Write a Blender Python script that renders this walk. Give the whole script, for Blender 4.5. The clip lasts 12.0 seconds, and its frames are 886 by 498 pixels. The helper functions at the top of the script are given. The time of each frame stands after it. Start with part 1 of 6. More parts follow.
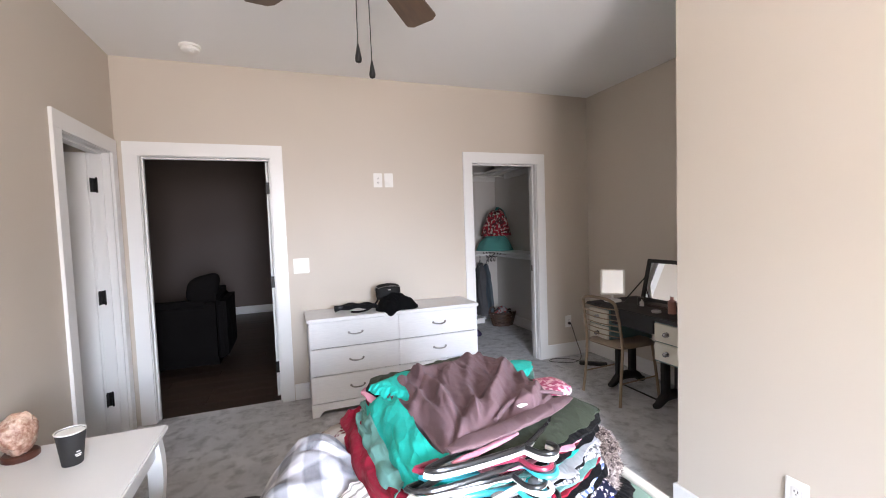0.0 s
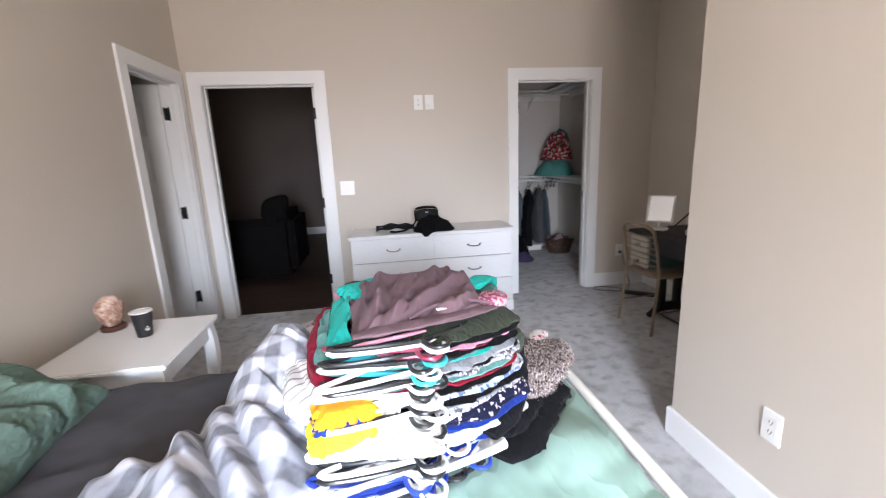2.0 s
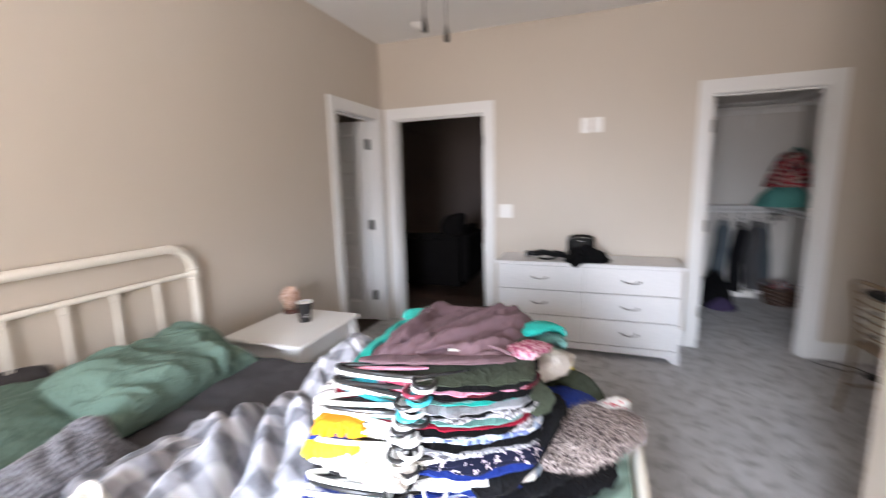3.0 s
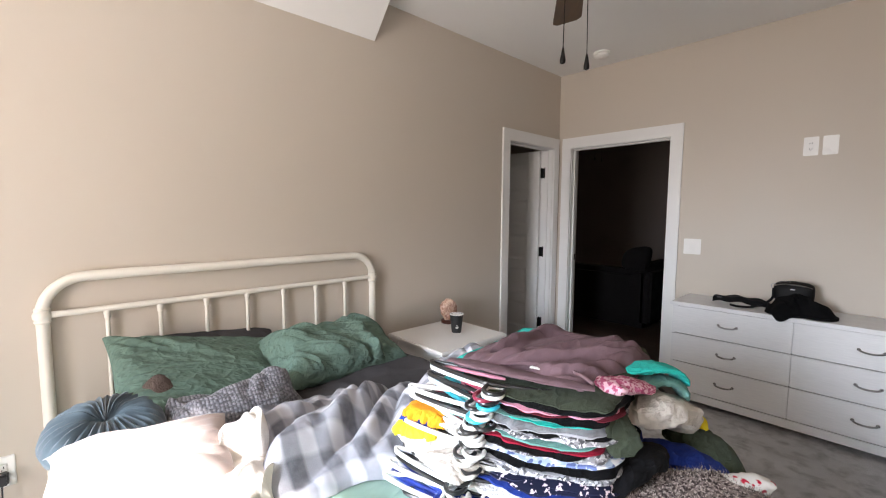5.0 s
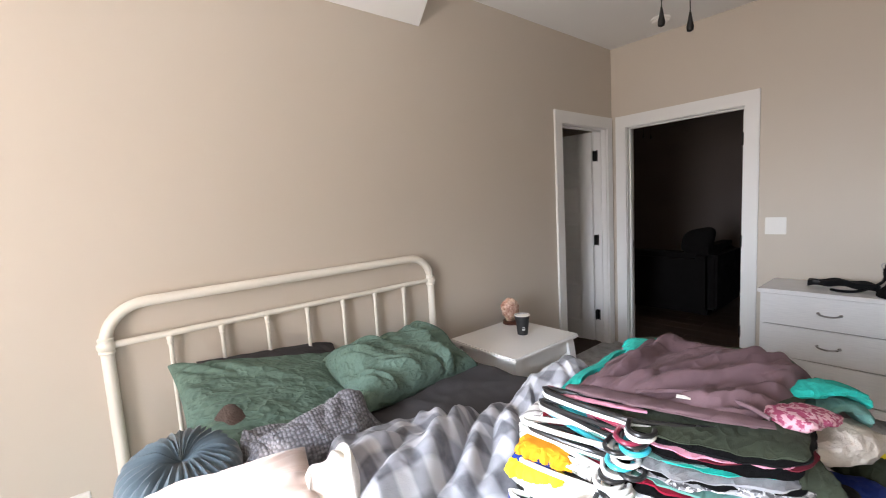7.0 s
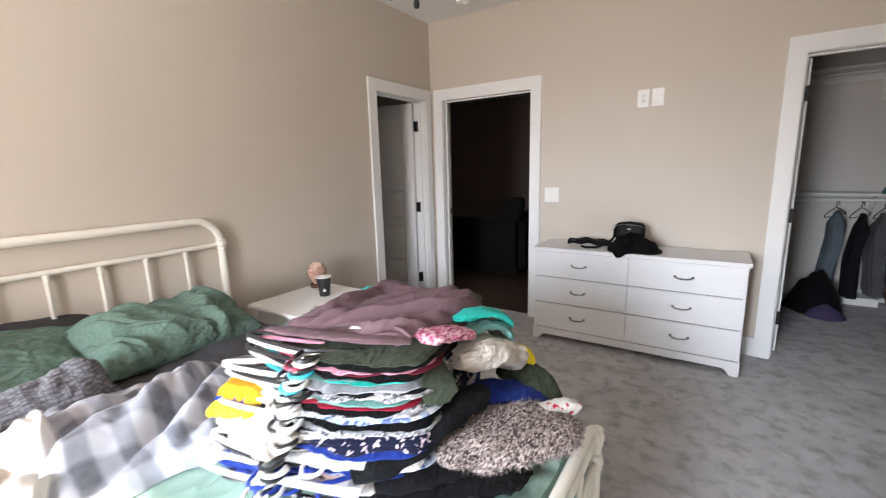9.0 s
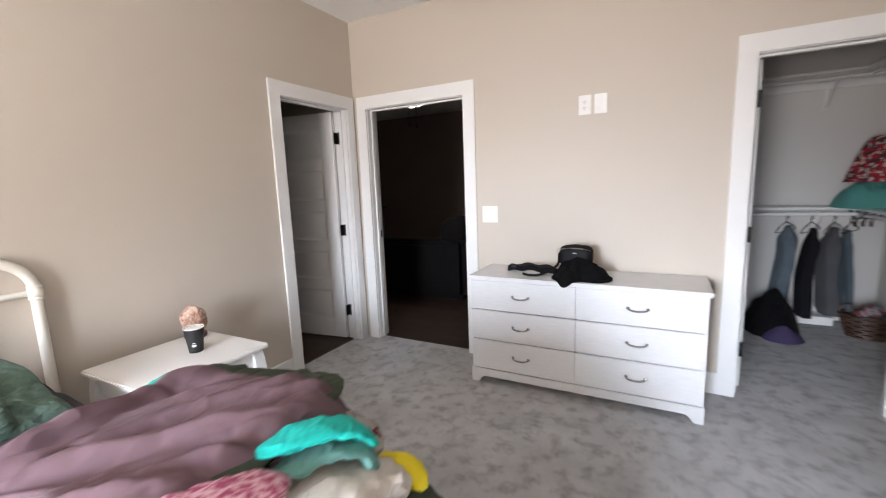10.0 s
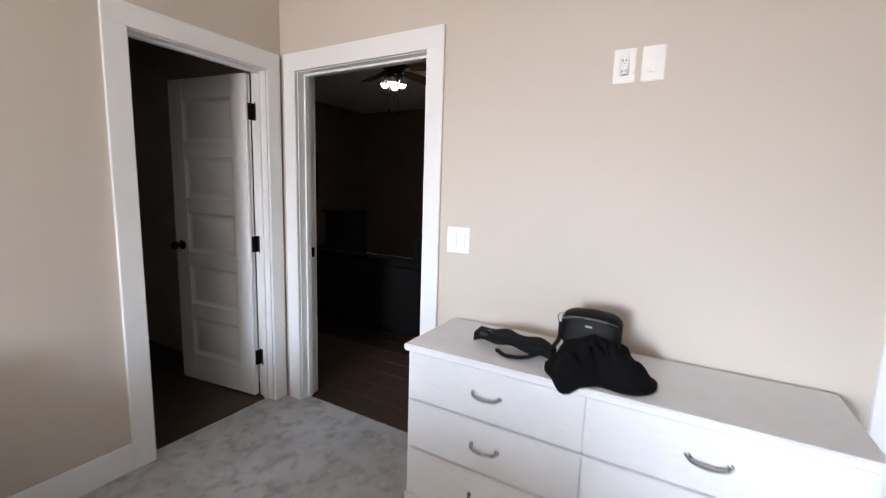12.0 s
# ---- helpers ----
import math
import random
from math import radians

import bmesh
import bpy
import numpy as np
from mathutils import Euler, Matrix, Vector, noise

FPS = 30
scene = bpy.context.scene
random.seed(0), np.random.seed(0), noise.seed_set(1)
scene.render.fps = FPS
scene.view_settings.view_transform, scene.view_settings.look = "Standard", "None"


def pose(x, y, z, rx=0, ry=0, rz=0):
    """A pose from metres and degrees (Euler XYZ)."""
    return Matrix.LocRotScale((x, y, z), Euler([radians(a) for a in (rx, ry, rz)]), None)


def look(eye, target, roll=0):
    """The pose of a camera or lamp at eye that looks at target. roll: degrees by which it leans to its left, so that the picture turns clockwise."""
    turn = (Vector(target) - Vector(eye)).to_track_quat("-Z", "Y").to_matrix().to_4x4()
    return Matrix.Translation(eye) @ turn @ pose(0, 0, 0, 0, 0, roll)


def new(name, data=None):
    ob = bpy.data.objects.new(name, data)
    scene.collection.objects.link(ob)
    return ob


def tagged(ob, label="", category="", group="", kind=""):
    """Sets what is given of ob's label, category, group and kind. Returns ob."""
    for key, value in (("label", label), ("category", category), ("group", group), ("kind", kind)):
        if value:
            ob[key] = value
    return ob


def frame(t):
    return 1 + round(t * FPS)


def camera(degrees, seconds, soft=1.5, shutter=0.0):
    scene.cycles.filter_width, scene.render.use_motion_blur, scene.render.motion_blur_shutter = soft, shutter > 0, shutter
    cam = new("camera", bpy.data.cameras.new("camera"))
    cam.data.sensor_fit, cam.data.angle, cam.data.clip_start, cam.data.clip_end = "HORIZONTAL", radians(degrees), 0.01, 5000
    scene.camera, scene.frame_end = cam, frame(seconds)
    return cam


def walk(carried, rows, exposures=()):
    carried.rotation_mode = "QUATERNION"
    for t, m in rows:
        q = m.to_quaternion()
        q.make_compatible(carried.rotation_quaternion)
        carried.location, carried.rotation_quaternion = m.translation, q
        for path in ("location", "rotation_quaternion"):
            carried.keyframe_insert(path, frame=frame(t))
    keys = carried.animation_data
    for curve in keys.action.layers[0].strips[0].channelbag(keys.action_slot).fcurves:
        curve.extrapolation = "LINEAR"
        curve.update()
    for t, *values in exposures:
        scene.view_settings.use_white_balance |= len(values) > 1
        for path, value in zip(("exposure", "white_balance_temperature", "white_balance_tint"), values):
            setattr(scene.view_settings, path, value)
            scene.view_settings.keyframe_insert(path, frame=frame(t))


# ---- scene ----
cam = camera(93.3, 12.0, soft=1.0, shutter=0.5)
PATH = [
    (0, (0.142, 0.063, 1.415), (0.831, 1.938, 1.31), -2.0),
    (0.5, (0.154, 0.071, 1.387), (0.836, 1.948, 1.275), -1.7),
    (1, (0.187, 0.071, 1.381), (0.894, 1.929, 1.162), -2.2),
    (1.5, (0.314, -0.009, 1.39), (0.887, 1.89, 1.135), -3.4),
    (2, (0.522, -0.12, 1.375), (0.797, 1.813, 0.942), -2.4),
    (2.2, (0.628, -0.149, 1.365), (0.797, 1.799, 0.944), -5.4),
    (2.5, (0.773, -0.115, 1.364), (0.88, 1.838, 0.947), -3.9),
    (3, (1.014, -0.067, 1.423), (0.331, 1.785, 1.1), -1.5),
    (3.5, (1.188, -0.017, 1.361), (-0.196, 1.384, 1.012), 4.3),
    (3.6, (1.213, -0.029, 1.36), (-0.212, 1.326, 0.994), 4.7),
    (5.3, (1.302, 0.008, 1.395), (-0.152, 1.376, 1.264), 0.3),
    (5.5, (1.294, 0.013, 1.392), (-0.167, 1.374, 1.28), 0.5),
    (6, (1.225, 0.03, 1.395), (-0.236, 1.388, 1.248), -1.8),
    (6.5, (1.08, 0.005, 1.415), (-0.437, 1.293, 1.215), -4.2),
    (6.7, (1.023, -0.022, 1.438), (-0.528, 1.222, 1.228), -3.8),
    (8.3, (1.245, 0.025, 1.381), (0.04, 1.598, 1.105), 0.9),
    (8.5, (1.334, 0.07, 1.38), (0.191, 1.686, 1.098), 0.6),
    (9, (1.431, 0.21, 1.37), (0.35, 1.85, 0.996), -1.5),
    (9.5, (1.397, 0.458, 1.361), (0.49, 2.212, 1.045), -1.1),
    (9.8, (1.367, 0.645, 1.374), (0.509, 2.426, 1.069), -1.6),
    (10, (1.389, 0.785, 1.366), (0.464, 2.532, 1.062), -2.1),
    (10.2, (1.432, 0.944, 1.372), (0.375, 2.617, 1.081), -2.2),
    (10.5, (1.415, 1.077, 1.373), (0.187, 2.631, 1.096), -1.9),
    (11, (1.379, 1.329, 1.354), (0.13, 2.86, 1.044), -2.2),
    (11.5, (1.312, 1.669, 1.372), (0.298, 3.362, 1.047), -1.5),
    (12, (1.157, 1.99, 1.365), (0.173, 3.709, 1.087), 1.8),
]
EXPOSURES = [(0.0, 2.67, 6100, 14), (1.0, 2.62, 6050, 14), (1.9, 2.39, 6080, 14), (2.5, 2.14, 6100, 14), (3.0, 2.3, 6250, 14), (3.5, 1.99, 6300, 12), (5.5, 1.94, 6350, 12), (6.5, 1.94, 6350, 12), (8.5, 2.14, 6350, 12), (9.5, 2.54, 6300, 12), (10.5, 2.81, 6050, 12), (11.5, 2.8, 6020, 12), (12.0, 2.72, 6000, 12)]
walk(cam, [(t, look(eye, target, roll)) for t, eye, target, roll in PATH], EXPOSURES)

# ---- light ----
world = bpy.data.worlds.new("sky")
scene.world = world
world.use_nodes = True
wn = world.node_tree.nodes
sky = wn.new("ShaderNodeTexSky")
sky.sky_type = "NISHITA"
sky.sun_disc = False
sky.sun_elevation, sky.sun_rotation = radians(27), radians(191)
wn["Background"].inputs["Strength"].default_value = 0.08
world.node_tree.links.new(sky.outputs[0], wn["Background"].inputs["Color"])

sun = new("sun", bpy.data.lights.new("sun", "SUN"))
sun.data.energy, sun.data.angle, sun.data.color = 2.5, radians(0.5), (1.0, 0.90, 0.82)
sun.matrix_world = look((0.0, 0.0, 0.0), (-0.16, 0.82, -0.43))

# daylight in the window opening of the back wall: cool from the sky above, warm from the sunlit ground below
for energy, colour, spread, aim in ((15.0, (0.74, 0.86, 1.0), 68, -1.35), (23.0, (1.0, 0.88, 0.80), 160, 5.0)):
    day = new("window_light", bpy.data.lights.new("window_light", "AREA"))
    day.data.shape, day.data.size, day.data.size_y = "RECTANGLE", 0.92, 1.7
    day.data.energy, day.data.color, day.data.spread = energy, colour, radians(spread)
    day.matrix_world = look((0.575, -2.17, 1.22), (0.575, 3.0, aim))


# ---- materials ----
def nodes_of(name):
    m = bpy.data.materials.new(name)
    m.use_nodes = True
    t = m.node_tree
    return m, t, t.nodes["Principled BSDF"]


def put(t, node, slot, value):
    if isinstance(value, bpy.types.NodeSocket):
        t.links.new(value, node.inputs[slot])
    else:
        node.inputs[slot].default_value = value


def mixed(t, a, b, fac, blend="MIX"):
    n = t.nodes.new("ShaderNodeMix")
    n.data_type, n.blend_type = "RGBA", blend
    for slot, v in ((0, fac), (6, a), (7, b)):
        if isinstance(v, tuple) and len(v) == 3:
            v = (*v, 1.0)
        put(t, n, slot, v)
    return n.outputs[2]


def noise_of(t, scale, detail=3.0, coord="Object", rough=0.55, stretch=None):
    c = t.nodes.new("ShaderNodeTexCoord")
    v = c.outputs[coord]
    if stretch:
        mp = t.nodes.new("ShaderNodeMapping")
        mp.inputs["Scale"].default_value = stretch
        t.links.new(v, mp.inputs[0])
        v = mp.outputs[0]
    n = t.nodes.new("ShaderNodeTexNoise")
    n.inputs["Scale"].default_value, n.inputs["Detail"].default_value, n.inputs["Roughness"].default_value = scale, detail, rough
    t.links.new(v, n.inputs["Vector"])
    return n.outputs["Fac"]


def ramp(t, fac, lo, hi, a=0.0, b=1.0):
    n = t.nodes.new("ShaderNodeMapRange")
    n.clamp = True
    for slot, v in ((1, lo), (2, hi), (3, a), (4, b)):
        n.inputs[slot].default_value = v
    t.links.new(fac, n.inputs[0])
    return n.outputs[0]


def mathed(t, op, a, b=0.0):
    n = t.nodes.new("ShaderNodeMath")
    n.operation = op
    put(t, n, 0, a)
    put(t, n, 1, b)
    return n.outputs[0]


def bumped(t, p, height, strength, dist=0.005):
    b = t.nodes.new("ShaderNodeBump")
    b.inputs["Strength"].default_value, b.inputs["Distance"].default_value = strength, dist
    t.links.new(height, b.inputs["Height"])
    t.links.new(b.outputs[0], p.inputs["Normal"])


def plain(name, col, rough=0.5, metal=0.0, var=0.12, scale=6.0, bump=0.06, bscale=150.0, dist=0.002, coat=0.0, sheen=0.0):
    """A surface of one colour with broad and fine unevenness."""
    m, t, p = nodes_of(name)
    broad, fine = noise_of(t, scale), noise_of(t, bscale, 4.0)
    c = mixed(t, tuple(v * (1 - var) for v in col), tuple(min(1, v * (1 + var)) for v in col), broad)
    p.inputs["Metallic"].default_value = metal
    put(t, p, "Base Color", c)
    put(t, p, "Roughness", ramp(t, broad, 0.3, 0.7, rough * 0.88, min(1, rough * 1.12)))
    p.inputs["Coat Weight"].default_value = coat
    p.inputs["Sheen Weight"].default_value = sheen
    bumped(t, p, fine, bump, dist)
    return m


def fabric(name, col, var=0.18, weave=420.0, bump=0.35, sheen=0.03, dist=0.002):
    m = plain(name, col, 0.9, 0.0, var, 9.0, bump, weave, dist, sheen=sheen)
    m.node_tree.nodes["Principled BSDF"].inputs["Specular IOR Level"].default_value = 0.12
    return m


def crumpled(m, scale=13.0, dist=0.010, strength=0.6):
    """Adds fine creases to a cloth."""
    t = m.node_tree
    p = t.nodes["Principled BSDF"]
    first = p.inputs["Normal"].links[0].from_socket
    crease = mathed(t, "ABSOLUTE", mathed(t, "SUBTRACT", noise_of(t, scale, 2.0, stretch=(1.0, 0.55, 0.8)), 0.5))
    bumped(t, p, ramp(t, crease, 0.0, 0.16, 1.0, 0.0), strength, dist)
    t.links.new(first, p.inputs["Normal"].links[0].from_node.inputs["Normal"])
    return m


def uv_axis(t, axis):
    c = t.nodes.new("ShaderNodeTexCoord")
    s = t.nodes.new("ShaderNodeSeparateXYZ")
    t.links.new(c.outputs["UV"], s.inputs[0])
    return s.outputs[axis]


def stripe_mask(t, axis, count, duty, soft=0.04):
    f = mathed(t, "FRACT", mathed(t, "MULTIPLY", uv_axis(t, axis), count))
    d = mathed(t, "ABSOLUTE", mathed(t, "SUBTRACT", f, 0.5))
    return ramp(t, d, duty / 2 - soft, duty / 2 + soft, 1.0, 0.0)


def striped(name, base, line, count, duty, axis=0):
    m, t, p = nodes_of(name)
    c = mixed(t, base, line, stripe_mask(t, axis, count, duty))
    c = mixed(t, c, mixed(t, c, (0.5, 0.5, 0.5), 0.25), noise_of(t, 12.0))
    put(t, p, "Base Color", c)
    p.inputs["Roughness"].default_value, p.inputs["Specular IOR Level"].default_value = 0.9, 0.12
    bumped(t, p, noise_of(t, 400.0), 0.3, 0.002)
    return m


def plaid(name, light, mid, dark, nu, nv):
    m, t, p = nodes_of(name)
    a, b = stripe_mask(t, 0, nu, 0.5, 0.05), stripe_mask(t, 1, nv, 0.5, 0.05)
    c = mixed(t, mixed(t, light, mid, a), mixed(t, mid, dark, a), b)
    c = mixed(t, c, mixed(t, c, (0.50, 0.50, 0.53), 0.14), ramp(t, noise_of(t, 40.0, 5.0), 0.35, 0.7))
    put(t, p, "Base Color", c)
    p.inputs["Roughness"].default_value, p.inputs["Sheen Weight"].default_value = 0.95, 0.08
    bumped(t, p, noise_of(t, 260.0, 5.0), 0.5, 0.003)
    return m


def patterned(name, base, spot, scale, lo=0.5, hi=0.56, third=None):
    m, t, p = nodes_of(name)
    c = mixed(t, base, spot, ramp(t, noise_of(t, scale, 2.0), lo, hi))
    if third:
        c = mixed(t, c, third, ramp(t, noise_of(t, scale * 1.7, 1.0, stretch=(1.3, 0.8, 1.0)), 0.56, 0.6))
    put(t, p, "Base Color", c)
    p.inputs["Roughness"].default_value, p.inputs["Specular IOR Level"].default_value = 0.92, 0.12
    bumped(t, p, noise_of(t, 380.0), 0.3, 0.002)
    return m


def carpet_material():
    m, t, p = nodes_of("carpet")
    patch = noise_of(t, 3.2, 4.0, rough=0.6)
    prints = noise_of(t, 11.0, 3.0, rough=0.6)
    pile = noise_of(t, 330.0, 4.0, rough=0.75)
    c = mixed(t, (0.47, 0.465, 0.47), (0.62, 0.614, 0.618), ramp(t, patch, 0.35, 0.65))
    c = mixed(t, c, (0.270, 0.264, 0.264), ramp(t, prints, 0.47, 0.70, 0.0, 0.95))
    c = mixed(t, c, (0.60, 0.59, 0.58), ramp(t, pile, 0.5, 0.8, 0.0, 0.5))
    c = mixed(t, c, (0.16, 0.157, 0.157), ramp(t, pile, 0.5, 0.25, 0.0, 0.5))
    put(t, p, "Base Color", c)
    p.inputs["Roughness"].default_value, p.inputs["Sheen Weight"].default_value = 1.0, 0.3
    bumped(t, p, pile, 0.9, 0.008)
    return m


def wood_material(name, dark, light, rough=0.45, stretch=(30.0, 2.0, 30.0), coat=0.0):
    m, t, p = nodes_of(name)
    g = noise_of(t, 1.0, 6.0, stretch=stretch, rough=0.65)
    info = t.nodes.new("ShaderNodeObjectInfo")
    c = mixed(t, dark, light, ramp(t, g, 0.3, 0.7))
    c = mixed(t, c, tuple(v * 0.55 for v in dark), mathed(t, "MULTIPLY", info.outputs["Random"], 0.5))
    put(t, p, "Base Color", c)
    put(t, p, "Roughness", ramp(t, g, 0.3, 0.7, rough * 0.85, rough * 1.15))
    p.inputs["Coat Weight"].default_value = coat
    bumped(t, p, g, 0.15, 0.002)
    return m


def white_wood():
    """White foil with a faint upright brushed grain."""
    m, t, p = nodes_of("white_foil")
    g = noise_of(t, 1.0, 5.0, stretch=(12.0, 12.0, 170.0), rough=0.6)
    c = mixed(t, (0.70, 0.70, 0.71), (0.77, 0.77, 0.775), ramp(t, g, 0.3, 0.7))
    put(t, p, "Base Color", c)
    put(t, p, "Roughness", ramp(t, g, 0.3, 0.7, 0.34, 0.46))
    bumped(t, p, g, 0.03, 0.0006)
    return m


def knit_material(name, col):
    """Chunky waffle knit: small raised stitches, the shade between them put into the colour."""
    m, t, p = nodes_of(name)
    c = t.nodes.new("ShaderNodeTexCoord")
    v = t.nodes.new("ShaderNodeTexVoronoi")
    v.inputs["Scale"].default_value, v.inputs["Randomness"].default_value = 78.0, 0.35
    t.links.new(c.outputs["Object"], v.inputs["Vector"])
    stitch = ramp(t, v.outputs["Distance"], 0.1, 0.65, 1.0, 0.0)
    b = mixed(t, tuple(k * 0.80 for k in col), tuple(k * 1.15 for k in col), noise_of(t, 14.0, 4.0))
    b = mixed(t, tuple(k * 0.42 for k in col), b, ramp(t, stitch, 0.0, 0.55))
    put(t, p, "Base Color", b)
    p.inputs["Roughness"].default_value, p.inputs["Sheen Weight"].default_value = 0.92, 0.2
    bumped(t, p, stitch, 0.8, 0.006)
    return m



WALL = plain("wall_paint", (0.575, 0.517, 0.445), 0.62, var=0.03, scale=1.3, bump=0.10, bscale=110.0, dist=0.0015)
CEIL = plain("ceiling_paint", (0.87, 0.865, 0.85), 0.8, var=0.02, scale=2.0, bump=0.15, bscale=90.0, dist=0.002)
TRIM = plain("trim_paint", (0.80, 0.80, 0.79), 0.36, var=0.03, scale=4.0, bump=0.05, bscale=60.0)
CLOSET_WALL = plain("closet_paint", (0.66, 0.64, 0.61), 0.65, var=0.03, scale=1.3, bump=0.10, bscale=110.0, dist=0.0015)
# the wall greige darkened: the dimness of the unlit rooms is put into the colour
SHADED_WALL = plain("shaded_wall_paint", (0.16, 0.125, 0.11), 0.65, var=0.04, scale=1.5, bump=0.10, bscale=110.0)
CARPET = carpet_material()
PLANK = wood_material("dark_plank", (0.040, 0.024, 0.017), (0.085, 0.052, 0.036), 0.42, (2.0, 34.0, 30.0))
FOIL = white_wood()
BLACK_METAL = plain("black_metal", (0.015, 0.014, 0.014), 0.38, 0.6, bump=0.05)
PEWTER = plain("pewter", (0.40, 0.39, 0.385), 0.27, 1.0, bump=0.08, bscale=300.0)
CREAM_METAL = plain("cream_metal", (0.80, 0.77, 0.69), 0.38, 0.0, var=0.04, bump=0.06, bscale=80.0)
PLASTIC_W = plain("white_plastic", (0.83, 0.82, 0.79), 0.3, var=0.02, bump=0.02)
SLOT = plain("slot_dark", (0.02, 0.02, 0.02), 0.5)
BLACK_PLASTIC = plain("black_plastic", (0.018, 0.018, 0.02), 0.35, bump=0.03)
BLADE = wood_material("blade_wood", (0.075, 0.045, 0.028), (0.20, 0.125, 0.075), 0.5, (5.0, 60.0, 30.0))
GREEN = crumpled(fabric("sage_cotton", (0.118, 0.180, 0.145), 0.10), 22.0, 0.009, 0.6)
GREEN_L = crumpled(fabric("sage_sheet", (0.235, 0.345, 0.29), 0.08), 7.0, 0.012)
CHARCOAL = fabric("charcoal_cotton", (0.055, 0.052, 0.055), 0.15)
BLUSH = fabric("blush_velvet", (0.56, 0.45, 0.41), 0.05, sheen=0.5)
SLATE = fabric("slate_velvet", (0.105, 0.145, 0.175), 0.25, sheen=0.4)
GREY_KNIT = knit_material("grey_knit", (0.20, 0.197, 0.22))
PLAID = plaid("grey_plaid", (0.47, 0.47, 0.505), (0.265, 0.27, 0.30), (0.11, 0.112, 0.13), 11.0, 5.0)
CREAM_FLEECE = fabric("cream_fleece", (0.74, 0.69, 0.63), 0.08, 180.0, 0.6, 0.5, 0.004)
MAUVE = crumpled(fabric("mauve_knit", (0.140, 0.088, 0.101), 0.12, 380.0, 0.5), 11.0, 0.012, 0.5)
BROWN_FUR = fabric("brown_fleece", (0.085, 0.060, 0.050), 0.3, 140.0, 0.8, 0.08, 0.006)


# ---- shapes ----
def thing(name, label, category, group="", at=(0, 0, 0), rz=0.0, kind=""):
    ob = new(name)
    ob.empty_display_size = 0.1
    ob.matrix_world = pose(*at, 0, 0, rz)
    return tagged(ob, label, category, group, kind)


def mesh_of(bm, name, smooth=True):
    me = bpy.data.meshes.new(name)
    bmesh.ops.recalc_face_normals(bm, faces=bm.faces)
    bm.to_mesh(me)
    bm.free()
    if smooth:
        me.shade_smooth()
        me.set_sharp_from_angle(angle=radians(38))
    return me


def part(name, bm, material, parent=None, label="", smooth=True):
    me = mesh_of(bm, name, smooth)
    me.materials.append(material)
    ob = new(name, me)
    ob.parent = parent
    if label:
        ob["label"] = label
    return ob


def solid(name, bm, material, label, category, kind="", group=""):
    return tagged(part(name, bm, material), label, category, group, kind)


def box(x0, x1, y0, y1, z0, z1, bevel=0.0, bm=None, seg=2):
    b = bmesh.new()
    bmesh.ops.create_cube(b, size=1.0)
    for v in b.verts:
        v.co = Vector((x0 + (v.co.x + 0.5) * (x1 - x0), y0 + (v.co.y + 0.5) * (y1 - y0), z0 + (v.co.z + 0.5) * (z1 - z0)))
    if bevel:
        bmesh.ops.bevel(b, geom=b.edges[:], offset=bevel, segments=seg, affect="EDGES", clamp_overlap=True)
    return join(bm, b)


def join(bm, b):
    if bm is None:
        return b
    me = bpy.data.meshes.new("tmp")
    b.to_mesh(me)
    b.free()
    bm.from_mesh(me)
    bpy.data.meshes.remove(me)
    return bm


def moved(bm, m):
    bmesh.ops.transform(bm, matrix=m, verts=bm.verts[:])
    return bm


def lathe(profile, n=24, bm=None, at=(0, 0, 0)):
    """A turned solid from (radius, height) pairs, closed at both ends."""
    b = bmesh.new()
    rings = []
    for r, z in profile:
        rings.append([b.verts.new((at[0] + r * math.cos(2 * math.pi * i / n), at[1] + r * math.sin(2 * math.pi * i / n), at[2] + z)) for i in range(n)])
    for a, c in zip(rings, rings[1:]):
        for i in range(n):
            b.faces.new((a[i], a[(i + 1) % n], c[(i + 1) % n], c[i]))
    b.faces.new(rings[0])
    b.faces.new(rings[-1])
    return join(bm, b)


def tube(points, r, n=10, bm=None, closed=False):
    """A round bar along points; r is one radius or one for each point."""
    pts = [Vector(p) for p in points]
    rs = r if isinstance(r, (list, tuple)) else [r] * len(pts)
    b = bmesh.new()
    rings, side = [], None
    for i, p in enumerate(pts):
        if closed:
            d = (pts[(i + 1) % len(pts)] - pts[i - 1]).normalized()
        else:
            d = (pts[min(i + 1, len(pts) - 1)] - pts[max(i - 1, 0)]).normalized()
        if side is None:
            side = d.orthogonal().normalized()
        side = (side - d * side.dot(d)).normalized()
        up = d.cross(side)
        rings.append([b.verts.new(p + rs[i] * (side * math.cos(2 * math.pi * k / n) + up * math.sin(2 * math.pi * k / n))) for k in range(n)])
    pairs = list(zip(rings, rings[1:])) + ([(rings[-1], rings[0])] if closed else [])
    for a, c in pairs:
        for k in range(n):
            b.faces.new((a[k], a[(k + 1) % n], c[(k + 1) % n], c[k]))
    if not closed:
        b.faces.new(rings[0])
        b.faces.new(rings[-1])
    return join(bm, b)


def smooth_line(points, steps=8):
    """Points along a Catmull-Rom curve through the given ones."""
    p = [Vector(q) for q in points]
    p = [2 * p[0] - p[1]] + p + [2 * p[-1] - p[-2]]
    out = []
    for i in range(1, len(p) - 2):
        for k in range(steps):
            s = k / steps
            a, b, c, d = p[i - 1], p[i], p[i + 1], p[i + 2]
            out.append(0.5 * (2 * b + (c - a) * s + (2 * a - 5 * b + 4 * c - d) * s * s + (3 * b - a - 3 * c + d) * s ** 3))
    return out + [p[-2]]


